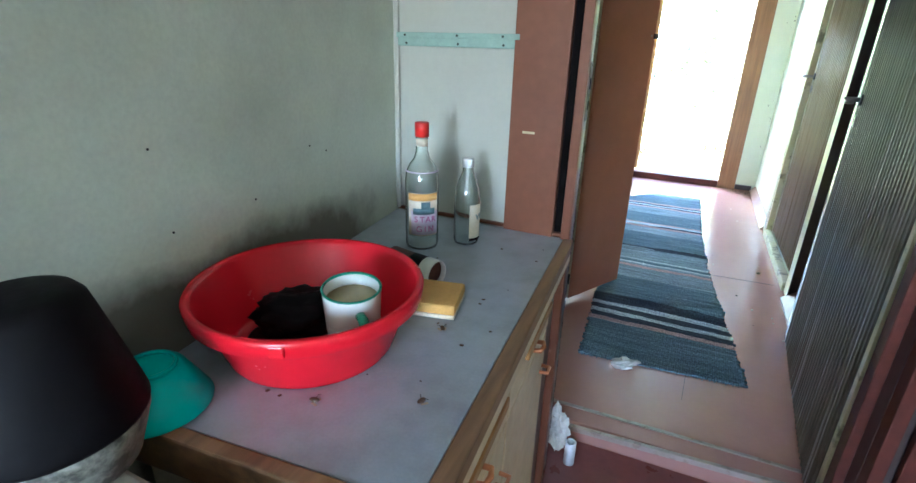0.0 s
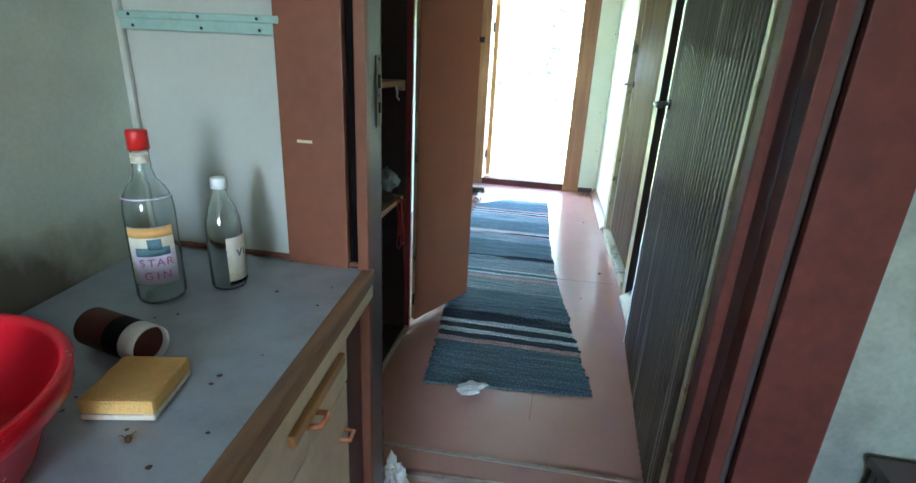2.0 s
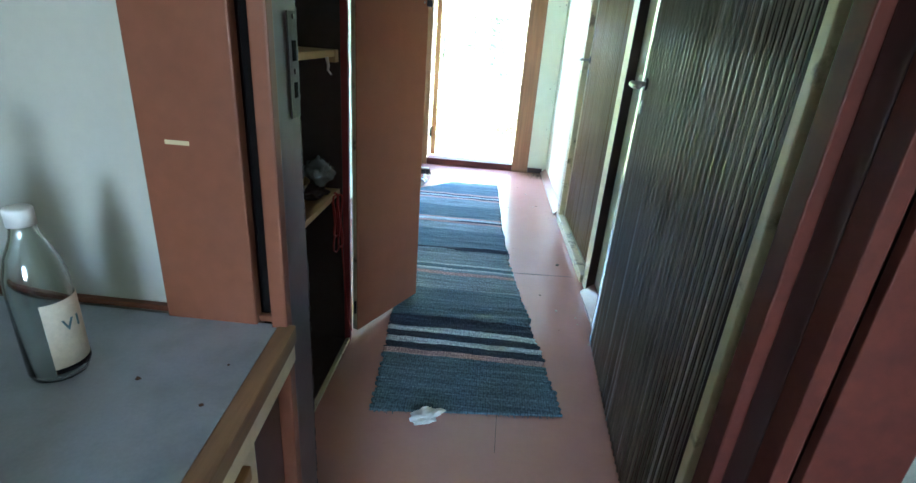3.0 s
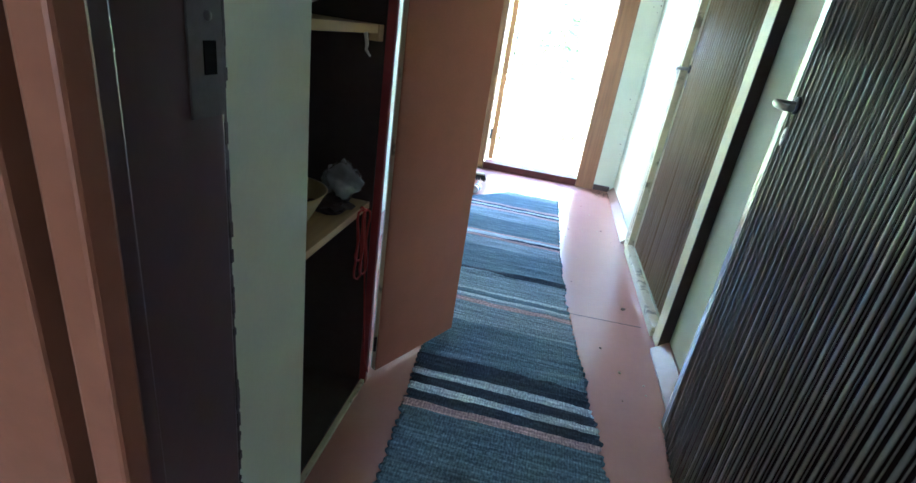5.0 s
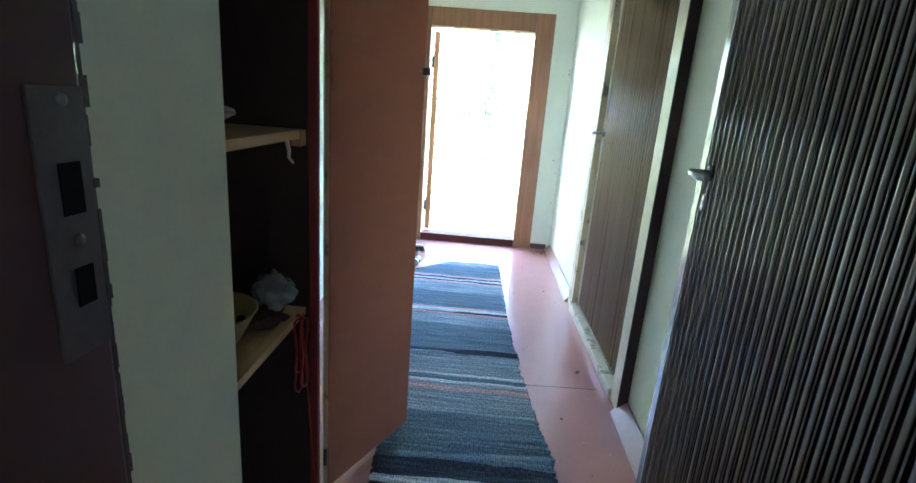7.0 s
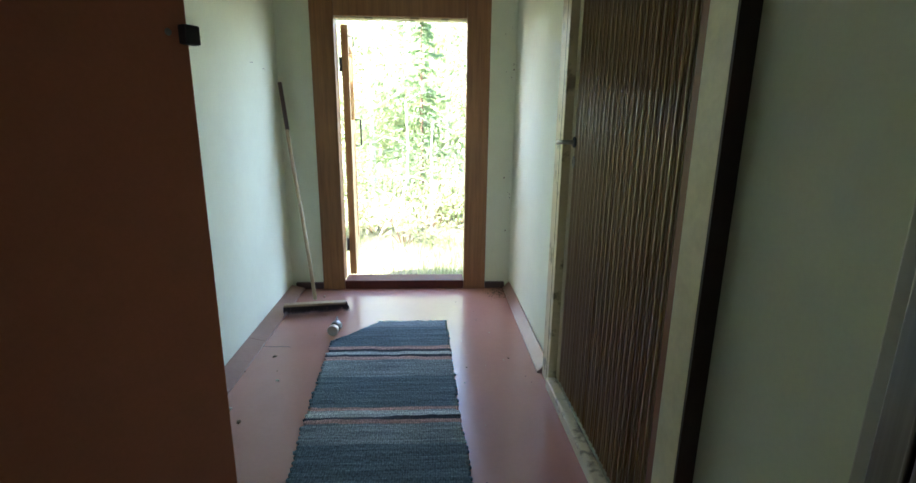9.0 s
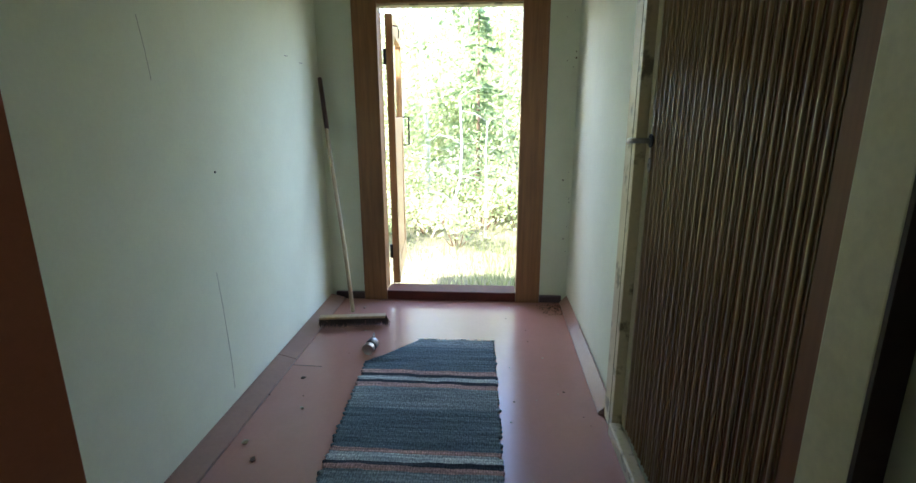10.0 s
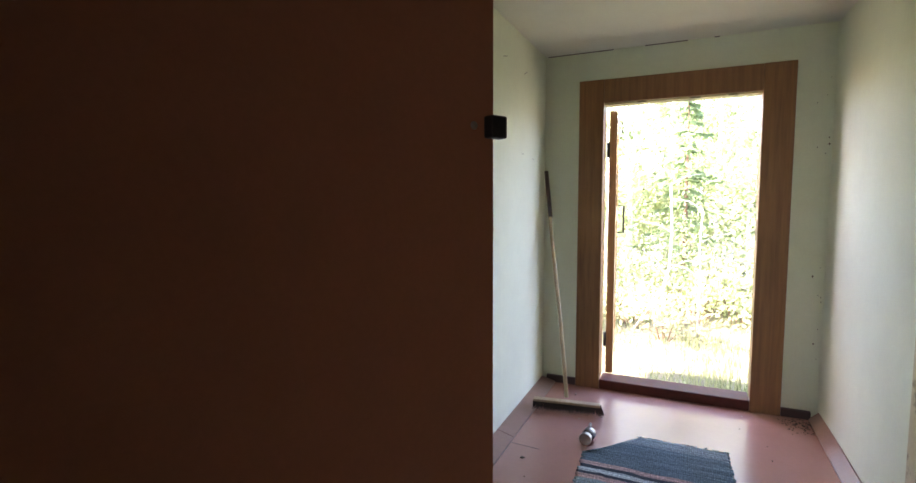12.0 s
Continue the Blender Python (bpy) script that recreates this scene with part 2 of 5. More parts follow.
M_BAG = worn("crumpled_clear_bag", (0.42, 0.44, 0.42), 0.16, vary=0.2, scale=20, grain=60, bumps=0.3, spec=0.9)
M_BAG.node_tree.nodes["Principled BSDF"].inputs["Transmission Weight"].default_value = 0.55
M_CORD = worn("red_cord", (0.35, 0.03, 0.02), 0.6, vary=0.2, scale=60)
M_PAPER = worn("crumpled_paper", (0.66, 0.62, 0.54), 0.8, vary=0.12, scale=20, grain=120, bumps=0.3, dirt=(0.4, 0.33, 0.24))
M_BROOM = wood("broom_handle_wood", (0.34, 0.25, 0.14), (0.55, 0.43, 0.27), 0.5)
M_BRISTLE = worn("dark_bristle", (0.035, 0.025, 0.022), 0.8, vary=0.3, scale=30, grain=300, bumps=0.6)
M_DEBRIS = worn("floor_crumbs", (0.42, 0.34, 0.25), 0.8, vary=0.3, scale=40, grain=200)
M_DARKDEB = worn("dark_floor_crumbs", (0.09, 0.05, 0.03), 0.8, vary=0.3, scale=40, grain=200)
# near-black boards: shade in the closet and recesses is put into the colour
M_DARK = worn("shade_dark_board", (0.045, 0.026, 0.02), 0.7, vary=0.2, scale=5, grain=60)
M_GRASS = leafy("grass_blades", (0.09, 0.12, 0.045), (0.2, 0.22, 0.10))
M_LEAF = leafy("birch_leaves", (0.17, 0.22, 0.10), (0.32, 0.37, 0.19))
M_NEEDLE = leafy("spruce_needles", (0.09, 0.15, 0.065), (0.2, 0.27, 0.13))
M_BIRCHBARK = worn("pale_birch_bark", (0.48, 0.45, 0.39), 0.8, vary=0.3, scale=8, grain=50, bumps=0.4)
M_BARK = worn("brown_bark", (0.2, 0.12, 0.075), 0.9, vary=0.35, scale=8, grain=50, bumps=0.5)
M_GROUND = worn("forest_ground", (0.11, 0.105, 0.055), 0.95, vary=0.4, scale=1.2, grain=30, bumps=0.6, dirt=(0.13, 0.105, 0.06), dirt_amount=0.7)
M_CLAD = worn("red_wall_cladding", (0.24, 0.06, 0.04), 0.8, vary=0.15, scale=3, grain=40)


def rag_material():
    """Woven rag stripes across the runner, by its length in metres."""
    m, nt, b = base_mat("woven_rag_stripes")
    c = nt.nodes.new("ShaderNodeTexCoord")
    s = nt.nodes.new("ShaderNodeSeparateXYZ")
    nt.links.new(c.outputs["Object"], s.inputs[0])
    wob = noise_tex(nt, tex_coord(nt, (2.5, 1, 1)), 2.0, 3)
    a = nt.nodes.new("ShaderNodeMath")
    a.operation = "MULTIPLY_ADD"
    nt.links.new(wob, a.inputs[0])
    a.inputs[1].default_value = 0.03
    nt.links.new(s.outputs["Y"], a.inputs[2])
    d = nt.nodes.new("ShaderNodeMath")
    d.operation = "MULTIPLY_ADD"
    nt.links.new(a.outputs[0], d.inputs[0])
    d.inputs[1].default_value, d.inputs[2].default_value = 1 / 3.3, -0.015 / 3.3
    den, drk, lit, pnk, mid = (0.115, 0.16, 0.185), (0.04, 0.05, 0.064), (0.47, 0.52, 0.52), (0.46, 0.30, 0.27), (0.22, 0.265, 0.28)
    # drk before 0.665 and at 1.53 also puts fold shade into the stripes
    bands = [(0.0, den), (0.36, pnk), (0.39, drk), (0.44, lit), (0.48, drk), (0.53, lit), (0.575, drk), (0.665, den), (0.99, mid),
             (1.17, pnk), (1.2, mid), (1.235, lit), (1.26, den), (1.30, lit), (1.325, mid), (1.53, drk), (1.56, den), (1.9, mid), (2.04, pnk), (2.075, drk),
             (2.10, lit), (2.14, pnk), (2.17, den), (2.45, mid), (2.63, pnk), (2.67, drk), (2.70, lit), (2.735, drk), (2.765, pnk), (2.80, den), (3.08, mid)]
    col = ramp(nt, d.outputs[0], [(y / 3.3, k) for y, k in bands], "CONSTANT")
    rows = noise_tex(nt, tex_coord(nt, (2.6, 95, 1)), 1.0, 3)
    col = mix(nt, 0.5, col, ramp(nt, rows, [(0.3, (0.28, 0.31, 0.34)), (0.5, (0.9, 0.9, 0.9)), (0.66, (2.1, 2.05, 1.95))]), "MULTIPLY")
    warp = noise_tex(nt, tex_coord(nt, (125, 70, 1)), 1.0, 2)
    col = mix(nt, 0.5, col, ramp(nt, warp, [(0.36, (0.3, 0.32, 0.36)), (0.5, (0.95, 0.95, 0.95)), (0.66, (1.8, 1.8, 1.75))]), "MULTIPLY")
    ws = nt.nodes.new("ShaderNodeMath")
    ws.operation = "MULTIPLY"
    nt.links.new(s.outputs["X"], ws.inputs[0])
    ws.inputs[1].default_value = 2 * math.pi / 0.0095
    wsn = nt.nodes.new("ShaderNodeMath")
    wsn.operation = "SINE"
    nt.links.new(ws.outputs[0], wsn.inputs[0])
    col = mix(nt, 0.35, col, ramp(nt, wsn.outputs[0], [(0.0, (1.2, 1.2, 1.2)), (0.55, (1.0, 1.0, 1.0)), (0.95, (0.3, 0.32, 0.36))]), "MULTIPLY")
    nt.links.new(col, b.inputs["Base Color"])
    b.inputs["Roughness"].default_value, b.inputs["Specular IOR Level"].default_value = 0.9, 0.2
    bump(nt, b, warp, 0.8, 0.004)
    return m


M_RAG = rag_material()


# ---- mesh helpers ----
def box(bm, x0, x1, y0, y1, z0, z1, m=None):
    vs = [bm.verts.new((x, y, z)) for x in (x0, x1) for y in (y0, y1) for z in (z0, z1)]
    for f in ((0, 1, 3, 2), (4, 6, 7, 5), (0, 4, 5, 1), (2, 3, 7, 6), (0, 2, 6, 4), (1, 5, 7, 3)):
        bm.faces.new([vs[i] for i in f])
    if m is not None:
        bmesh.ops.transform(bm, matrix=m, verts=vs)
    return vs


def cube(x0, x1, y0, y1, z0, z1, bevel=0.0, m=None, seg=2):
    bm = bmesh.new()
    box(bm, x0, x1, y0, y1, z0, z1, m)
    if bevel:
        bmesh.ops.bevel(bm, geom=bm.edges[:], offset=bevel, segments=seg, affect="EDGES", profile=0.6)
    return bm


def prism(points, z0, z1, bevel=0.0, m=None):
    """An upright block over a plan polygon, counter-clockwise."""
    bm = bmesh.new()
    lo = [bm.verts.new((x, y, z0)) for x, y in points]
    hi = [bm.verts.new((x, y, z1)) for x, y in points]
    n = len(points)
    bm.faces.new(lo[::-1])
    bm.faces.new(hi)
    for i in range(n):
        bm.faces.new((lo[i], lo[(i + 1) % n], hi[(i + 1) % n], hi[i]))
    if bevel:
        bmesh.ops.bevel(bm, geom=bm.edges[:], offset=bevel, segments=2, affect="EDGES", profile=0.6)
    if m is not None:
        bmesh.ops.transform(bm, matrix=m, verts=bm.verts)
    return bm


def lathe(profile, n=40, m=None, closed=False):
    """A turned body from (radius, height) pairs."""
    bm = bmesh.new()
    rings = []
    for r, z in profile:
        if r < 1e-5:
            rings.append([bm.verts.new((0, 0, z))])
        else:
            rings.append([bm.verts.new((r * math.cos(2 * math.pi * i / n), r * math.sin(2 * math.pi * i / n), z)) for i in range(n)])
    pairs = list(zip(rings, rings[1:])) + ([(rings[-1], rings[0])] if closed else [])
    for a, b in pairs:
        for i in range(n):
            j = (i + 1) % n
            if len(a) == 1 and len(b) > 1:
                bm.faces.new((a[0], b[j], b[i]))
            elif len(b) == 1 and len(a) > 1:
                bm.faces.new((a[i], a[j], b[0]))
            elif len(a) > 1:
                bm.faces.new((a[i], a[j], b[j], b[i]))
    bmesh.ops.recalc_face_normals(bm, faces=bm.faces)
    if m is not None:
        bmesh.ops.transform(bm, matrix=m, verts=bm.verts)
    for f in bm.faces:
        f.smooth = True
    return bm


def tube(points, r, n=10, taper=None):
    """A round bar along points."""
    bm = bmesh.new()
    pts = [Vector(p) for p in points]
    rings = []
    for i, p in enumerate(pts):
        d = (pts[min(i + 1, len(pts) - 1)] - pts[max(i - 1, 0)]).normalized()
        u = d.orthogonal().normalized() if i == 0 else (u - d * u.dot(d)).normalized()
        w = d.cross(u)
        rr = r if taper is None else r + (taper - r) * i / (len(pts) - 1)
        rings.append([bm.verts.new(p + (u * math.cos(a) + w * math.sin(a)) * rr) for a in (2 * math.pi * k / n for k in range(n))])
    for a, b in zip(rings, rings[1:]):
        for k in range(n):
            bm.faces.new((a[k], a[(k + 1) % n], b[(k + 1) % n], b[k]))
    bm.faces.new(rings[0][::-1])
    bm.faces.new(rings[-1])
    bmesh.ops.recalc_face_normals(bm, faces=bm.faces)
    for f in bm.faces:
        f.smooth = len(f.verts) == 4
    return bm


def crumple(size, seed, sub=3, amount=0.35):
    """A crumpled lump of the given half sizes, standing on z = 0."""
    bm = bmesh.new()
    bmesh.ops.create_icosphere(bm, subdivisions=sub, radius=1.0)
    off = Vector((seed * 3.1, seed * 1.7, seed * 0.9))
    for v in bm.verts:
        k = 1 + amount * noise.noise(v.co * 1.7 + off) + amount * 0.7 * noise.noise(v.co * 4.3 + off)
        v.co = Vector((v.co.x * size[0] * k, v.co.y * size[1] * k, v.co.z * size[2] * k))
    lift = min(v.co.z for v in bm.verts)
    for v in bm.verts:
        v.co.z -= lift
    return bm


def mesh_of(name, bm, mat):
    me = bpy.data.meshes.new(name)
    bm.to_mesh(me)
    bm.free()
    me.materials.append(mat)
    return me


def part(name, bm, mat, parent=None, label="", m=None):
    ob = new(name, mesh_of(name, bm, mat))
    if parent is not None:
        ob.parent = parent
    if m is not None:
        ob.matrix_basis = m
    return tagged(ob, label)


def thing(name, label, category, m=None, group=""):
    ob = new(name)
    ob.empty_display_size = 0.05
    if m is not None:
        ob.matrix_basis = m
    return tagged(ob, label, category, group)


def setting(name, bm, mat, label="", category=""):
    return tagged(part(name, bm, mat), label, category, "", "structure")


def lettering(text, size, mat, parent, m, name="lettering", depth=0.0006):
    cu = bpy.data.curves.new(name, "FONT")
    cu.body, cu.size, cu.align_x, cu.align_y, cu.extrude = text, size, "CENTER", "CENTER", depth
    tmp = bpy.data.objects.new(name, cu)
    scene.collection.objects.link(tmp)
    me = bpy.data.meshes.new_from_object(tmp.evaluated_get(bpy.context.evaluated_depsgraph_get()))
    bpy.data.objects.remove(tmp)
    me.materials.clear()
    me.materials.append(mat)
    ob = new(name, me)
    ob.parent, ob.matrix_basis = parent, m
    return ob


# ---- the structure ----
CEIL = 2.33
KF = -0.085          # kitchen floor
XL, XR, YE = -0.66, 1.03, 6.185
YP = 1.53            # kitchen side of the partition

floor = setting("floor", prism([(-0.9, 1.80), (1.3, 1.87), (1.3, 6.30), (-0.9, 6.30)], -0.16, 0.0), M_FLOOR, "red-brown painted hardboard corridor floor, scuffed and glossy", "floor")
setting("kitchen_floor", prism([(-0.9, -3.6), (3.0, -3.6), (3.0, 1.87), (1.3, 1.865), (-0.9, 1.795)], -0.20, KF), M_KFLOOR, "dark red painted kitchen floor", "floor")
setting("threshold_trim", prism([(-0.05, 1.905), (1.0, 1.935), (1.0, 1.95), (-0.05, 1.92)], 0.0015, 0.007, 0.002), M_STRIP, "narrow worn pale joint strip on the floor", "trim")
setting("threshold_nosing", prism([(-0.05, 1.783), (1.0, 1.857), (1.0, 1.875), (-0.05, 1.80)], -0.02, 0.003, 0.003), M_STRIP, "worn pale step nosing", "trim")
# joints of the floor sheets
for i, (a, b) in enumerate((((0.60, 3.615), (0.98, 3.635)), ((-0.6, 5.16), (-0.40, 5.15)), ((0.515, 2.17), (0.52, 2.36)))):
    setting("floor_joint", prism([(a[0], a[1] - 0.002), (b[0] + 0.002, b[1] - 0.002), (b[0], b[1] + 0.002), (a[0] - 0.002, a[1] + 0.002)], -0.004, 0.0012), M_JAMB, "dark open joint between floor sheets", "trim")
setting("ceiling", cube(-0.8, 3.0, -3.6, 6.5, CEIL, CEIL + 0.12), M_CEIL, "pale painted ceiling with dark joint stains", "ceiling")
setting("roof", cube(-3.2, 3.4, -3.9, 6.75, CEIL + 0.14, CEIL + 0.34), M_CLAD, "plain low roof slab over the cottage", "roof")

# left corridor wall, right wall, end wall with the exit opening
setting("wall_left", cube(XL - 0.14, XL, 1.66, 6.40, -0.2, CEIL), M_WALL, "pale green-white corridor wall with hairline cracks", "wall")
WR0, WR1 = 2.12, 2.955
RW = Matrix.Translation((XR, 6.185, 0)) @ pose(0, 0, 0, 0, 0, 0.9)    # the right wall, its room face at local x = 0
setting("wall_right", prism([(XR + 0.072, 1.66), (XR + 0.3, 1.66), (XR + 0.3, 6.40), (XR - 0.0035, 6.40)], -0.2, CEIL), M_WALL, "pale green-white corridor wall", "wall")
EX0, EX1, EZ = -0.254, 0.676, 1.98
for x0, x1, z0, z1 in ((XL, EX0 - 0.031, -0.2, CEIL), (EX1 + 0.031, XR, -0.2, CEIL), (EX0 - 0.031, EX1 + 0.031, EZ + 0.021, CEIL), (EX0 - 0.031, EX1 + 0.031, -0.2, 0.0)):
    setting("wall_end", cube(x0, x1, YE, YE + 0.09, z0, z1), M_WALL, "pale end wall around the outer doorway", "wall")
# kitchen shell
setting("wall_kitchen_left", prism([(-0.30, 0.0), (-0.455, YP), (-0.62, YP), (-0.46, 0.0)], -0.2, CEIL), M_PATCHY, "grey-green hardboard kitchen wall with smoke stains and nail marks", "wall")
setting("wall_kitchen_near", cube(-0.45, -0.30, -3.5, 0.0, -0.2, CEIL), M_KWALL, "grey-green hardboard kitchen wall", "wall")
for x0, x1, z0, z1 in ((-0.45, 0.13, -0.2, CEIL), (1.11, 3.0, -0.2, CEIL), (0.13, 1.11, -0.2, 0.92), (0.13, 1.11, 1.92, CEIL)):
    setting("wall_kitchen_back", cube(x0, x1, -3.51, -3.35, z0, z1), M_KWALL, "kitchen wall around the window", "wall")
setting("wall_kitchen_right", cube(2.8, 2.95, -3.5, YP, -0.2, CEIL), M_KWALL, "pale kitchen wall", "wall")
DX0, DX1, DH = 0.086, 0.885, 2.05
setting("wall_partition", cube(-0.64, -0.005, YP, 1.64, -0.2, CEIL), M_WHITE, "white board wall behind the counter", "wall")
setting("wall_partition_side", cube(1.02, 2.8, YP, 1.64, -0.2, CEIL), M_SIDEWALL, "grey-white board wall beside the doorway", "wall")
setting("wall_partition_top", cube(-0.005, 1.02, YP, 1.64, DH + 0.06, CEIL), M_WHITE, "white board wall above the doorway", "wall")
setting("corner_trim", cube(-0.457, -0.44, YP - 0.014, YP - 0.001, 0.87, CEIL, 0.004), M_WHITE, "white corner lath", "trim")
strip = thing("wall_rail", "mint-painted wooden rail nailed across the white wall", "wall rail")
part("rail", cube(-0.439, -0.075, YP - 0.016, YP - 0.001, 1.352, 1.388, 0.003), M_MINT, strip)
part("shelf_cleat", cube(-0.439, -0.075, YP - 0.024, YP - 0.017, 1.374, 1.388, 0.002), M_MINT, strip)
for x in (-0.41, -0.25, -0.12):
    for z in (1.36, 1.381):
        part("nail_head", lathe([(0, 0.0), (0.003, 0.0), (0.003, 0.002), (0, 0.0025)], 8), M_IRON, strip, "", pose(x, YP - (0.024 if z > 1.37 else 0.016), z, 90))
setting("counter_joint_bead", cube(-0.45, 0.10, YP - 0.012, YP - 0.0005, 0.866, 0.876, 0.002), M_BROWN, "dark bead where the counter meets the wall", "trim")


def doorway():
    """Casing and frame of the kitchen doorway, mirrored on both sides."""
    d = tagged(thing("door_frame", "brown gloss-painted doorway frame with scratched boards and strike plate", "door frame"), kind="structure")
    part("casing_board", cube(-0.088, 0.056, YP - 0.022, YP - 0.001, KF, DH + 0.10, 0.003), M_BROWN, d)
    # near-black strips: the shade beside the laths is put into their colour
    part("groove_shade", cube(0.056, 0.081, YP + 0.004, YP + 0.014, KF, DH + 0.06, 0.001), M_DARKSLOT, d)
    part("casing_lath", cube(0.081, 0.106, YP - 0.025, YP - 0.003, KF, DH + 0.06, 0.003), M_BROWN, d)
    part("jamb", cube(0.0805, DX0 + 0.008, YP - 0.0025, YP + 0.0215, KF, DH + 0.06, 0.002), M_JAMB, d, "dark worn doorway jamb")
    part("jamb", cube(-0.004, DX0, YP + 0.022, 1.655, KF, DH + 0.06, 0.003), M_JAMB, d, "dark worn doorway jamb")
    part("casing_board", cube(0.962, 1.115, YP - 0.022, YP - 0.001, KF, DH + 0.10, 0.003), M_REDBROWN, d)
    part("groove_shade", cube(0.935, 0.962, YP + 0.004, YP + 0.014, KF, DH + 0.06, 0.001), M_DARK, d)
    part("casing_lath", cube(0.905, 0.935, YP - 0.03, YP + 0.02, KF, DH + 0.06, 0.003), M_REDBROWN, d)
    part("jamb", cube(DX1 + 0.02, 1.018, YP + 0.021, 1.61, KF, DH + 0.06, 0.003), M_JAMB, d, "dark worn doorway jamb")
    part("rebate_post", cube(0.881, 1.018, 1.611, 1.665, KF, DH + 0.06, 0.004), M_REDBROWN, d)
    part("head", cube(DX0 - 0.09, 1.018, YP + 0.006, 1.645, DH, DH + 0.058, 0.003), M_JAMB, d)
    part("head_casing", cube(-0.088, 1.115, YP - 0.024, YP - 0.0235 + 0.02, DH + 0.1, DH + 0.24, 0.003), M_BROWN, d)
    plate = part("strike_plate", cube(DX0 + 0.0005, DX0 + 0.0025, 1.616, 1.652, 1.172, 1.325, 0.0006), M_PLATE, d, "rusty steel strike plate with two bolt slots")
    part("bolt_slot", cube(DX0 + 0.0027, DX0 + 0.0036, 1.628, 1.643, 1.256, 1.285), M_DARKSLOT, plate)
    part("bolt_slot", cube(DX0 + 0.0027, DX0 + 0.0036, 1.630, 1.643, 1.202, 1.225), M_DARKSLOT, plate)
    for z in (1.241, 1.318):
        part("screw", lathe([(0, 0.0), (0.004, 0.0), (0.0035, 0.0015), (0, 0.002)], 10), M_PLATE, plate, "", pose(DX0 + 0.0026, 1.636, z, 0, 90))
    rough, jag, z = bmesh.new(), random.Random(31), 0.0
    while z < DH - 0.01:
        h = jag.uniform(0.004, 0.018)
        w = jag.uniform(0.0005, 0.0025)
        box(rough, DX0 - 0.014, DX0 + jag.uniform(-0.002, 0.001), 1.6552, 1.657 + w, z, min(z + h, DH))
        z += h
    part("putty_edge", rough, M_PLATE, d, "rough broken filler along the jamb edge")
    return d


doorway()

# baseboards
def baseboard(y0, y1, xw, w, z):
    """A low sloping board along the wall xw, reaching w into the room."""
    bm = bmesh.new()
    prof = [(0.001, 0.0008), (1, 0.0008), (1, 0.012), (0.12, z), (0.001, z)]
    lo = [bm.verts.new((xw + w * k, y0, zz)) for k, zz in prof]
    hi = [bm.verts.new((xw + w * k, y1, zz)) for k, zz in prof]
    bm.faces.new(lo)
    bm.faces.new(hi)
    for i in range(5):
        bm.faces.new((lo[i], hi[i], hi[(i + 1) % 5], lo[(i + 1) % 5]))
    bmesh.ops.recalc_face_normals(bm, faces=bm.faces)
    setting("baseboard", bm, M_BASE, "red-brown painted baseboard, dusty on top", "baseboard")


baseboard(2.86, 5.20, XL + 0.001, 0.1, 0.035)
baseboard(5.205, 6.15, XL + 0.001, 0.1, 0.035)
baseboard(4.80, 6.15, XR + 0.008, -0.055, 0.06)
baseboard(3.01, 3.44, XR + 0.042, -0.075, 0.06)
setting("baseboard", cube(XL + 0.034, -0.416, YE - 0.03, YE - 0.001, 0.0008, 0.05, 0.005), M_JAMB, "dark low strip beside the outer door", "baseboard")
# strip added for the corner's dirt and shade, both put into its dark colour
setting("baseboard", cube(0.84, XR - 0.036, YE - 0.03, YE - 0.001, 0.0008, 0.05, 0.005), M_JAMB, "dark low strip beside the outer door", "baseboard")

# exit casing, frame and sill
door = tagged(thing("door_1", "open outer doorway with orange-brown pine casing", "door frame"), kind="structure")
part("casing", cube(-0.414, EX0 + 0.004, YE - 0.035, YE - 0.001, 0.0006, 2.133, 0.004), M_PINE, door)
part("casing", cube(EX1 - 0.004, 0.838, YE - 0.035, YE - 0.001, 0.0006, 2.133, 0.004), M_PINE, door)
part("head_casing", cube(EX0 + 0.0045, EX1 - 0.0045, YE - 0.033, YE - 0.001, EZ - 0.004, 2.132, 0.004), M_PINE, door)
part("jamb", cube(EX0 - 0.030, EX0 + 0.003, YE + 0.001, YE + 0.095, 0.07, EZ - 0.001, 0.002), M_PINE, door)
part("jamb", cube(EX1 - 0.003, EX1 + 0.030, YE + 0.001, YE + 0.095, 0.07, EZ - 0.001, 0.002), M_PINE, door)
part("jamb_head", cube(EX0 + 0.004, EX1 - 0.004, YE + 0.001, YE + 0.095, EZ - 0.012, EZ + 0.02, 0.002), M_CASE, door)
part("sill", cube(EX0 + 0.005, EX1 - 0.005, YE - 0.03, YE + 0.13, 0.0006, 0.068, 0.006), M_REDBROWN, door, "red-brown painted door sill")


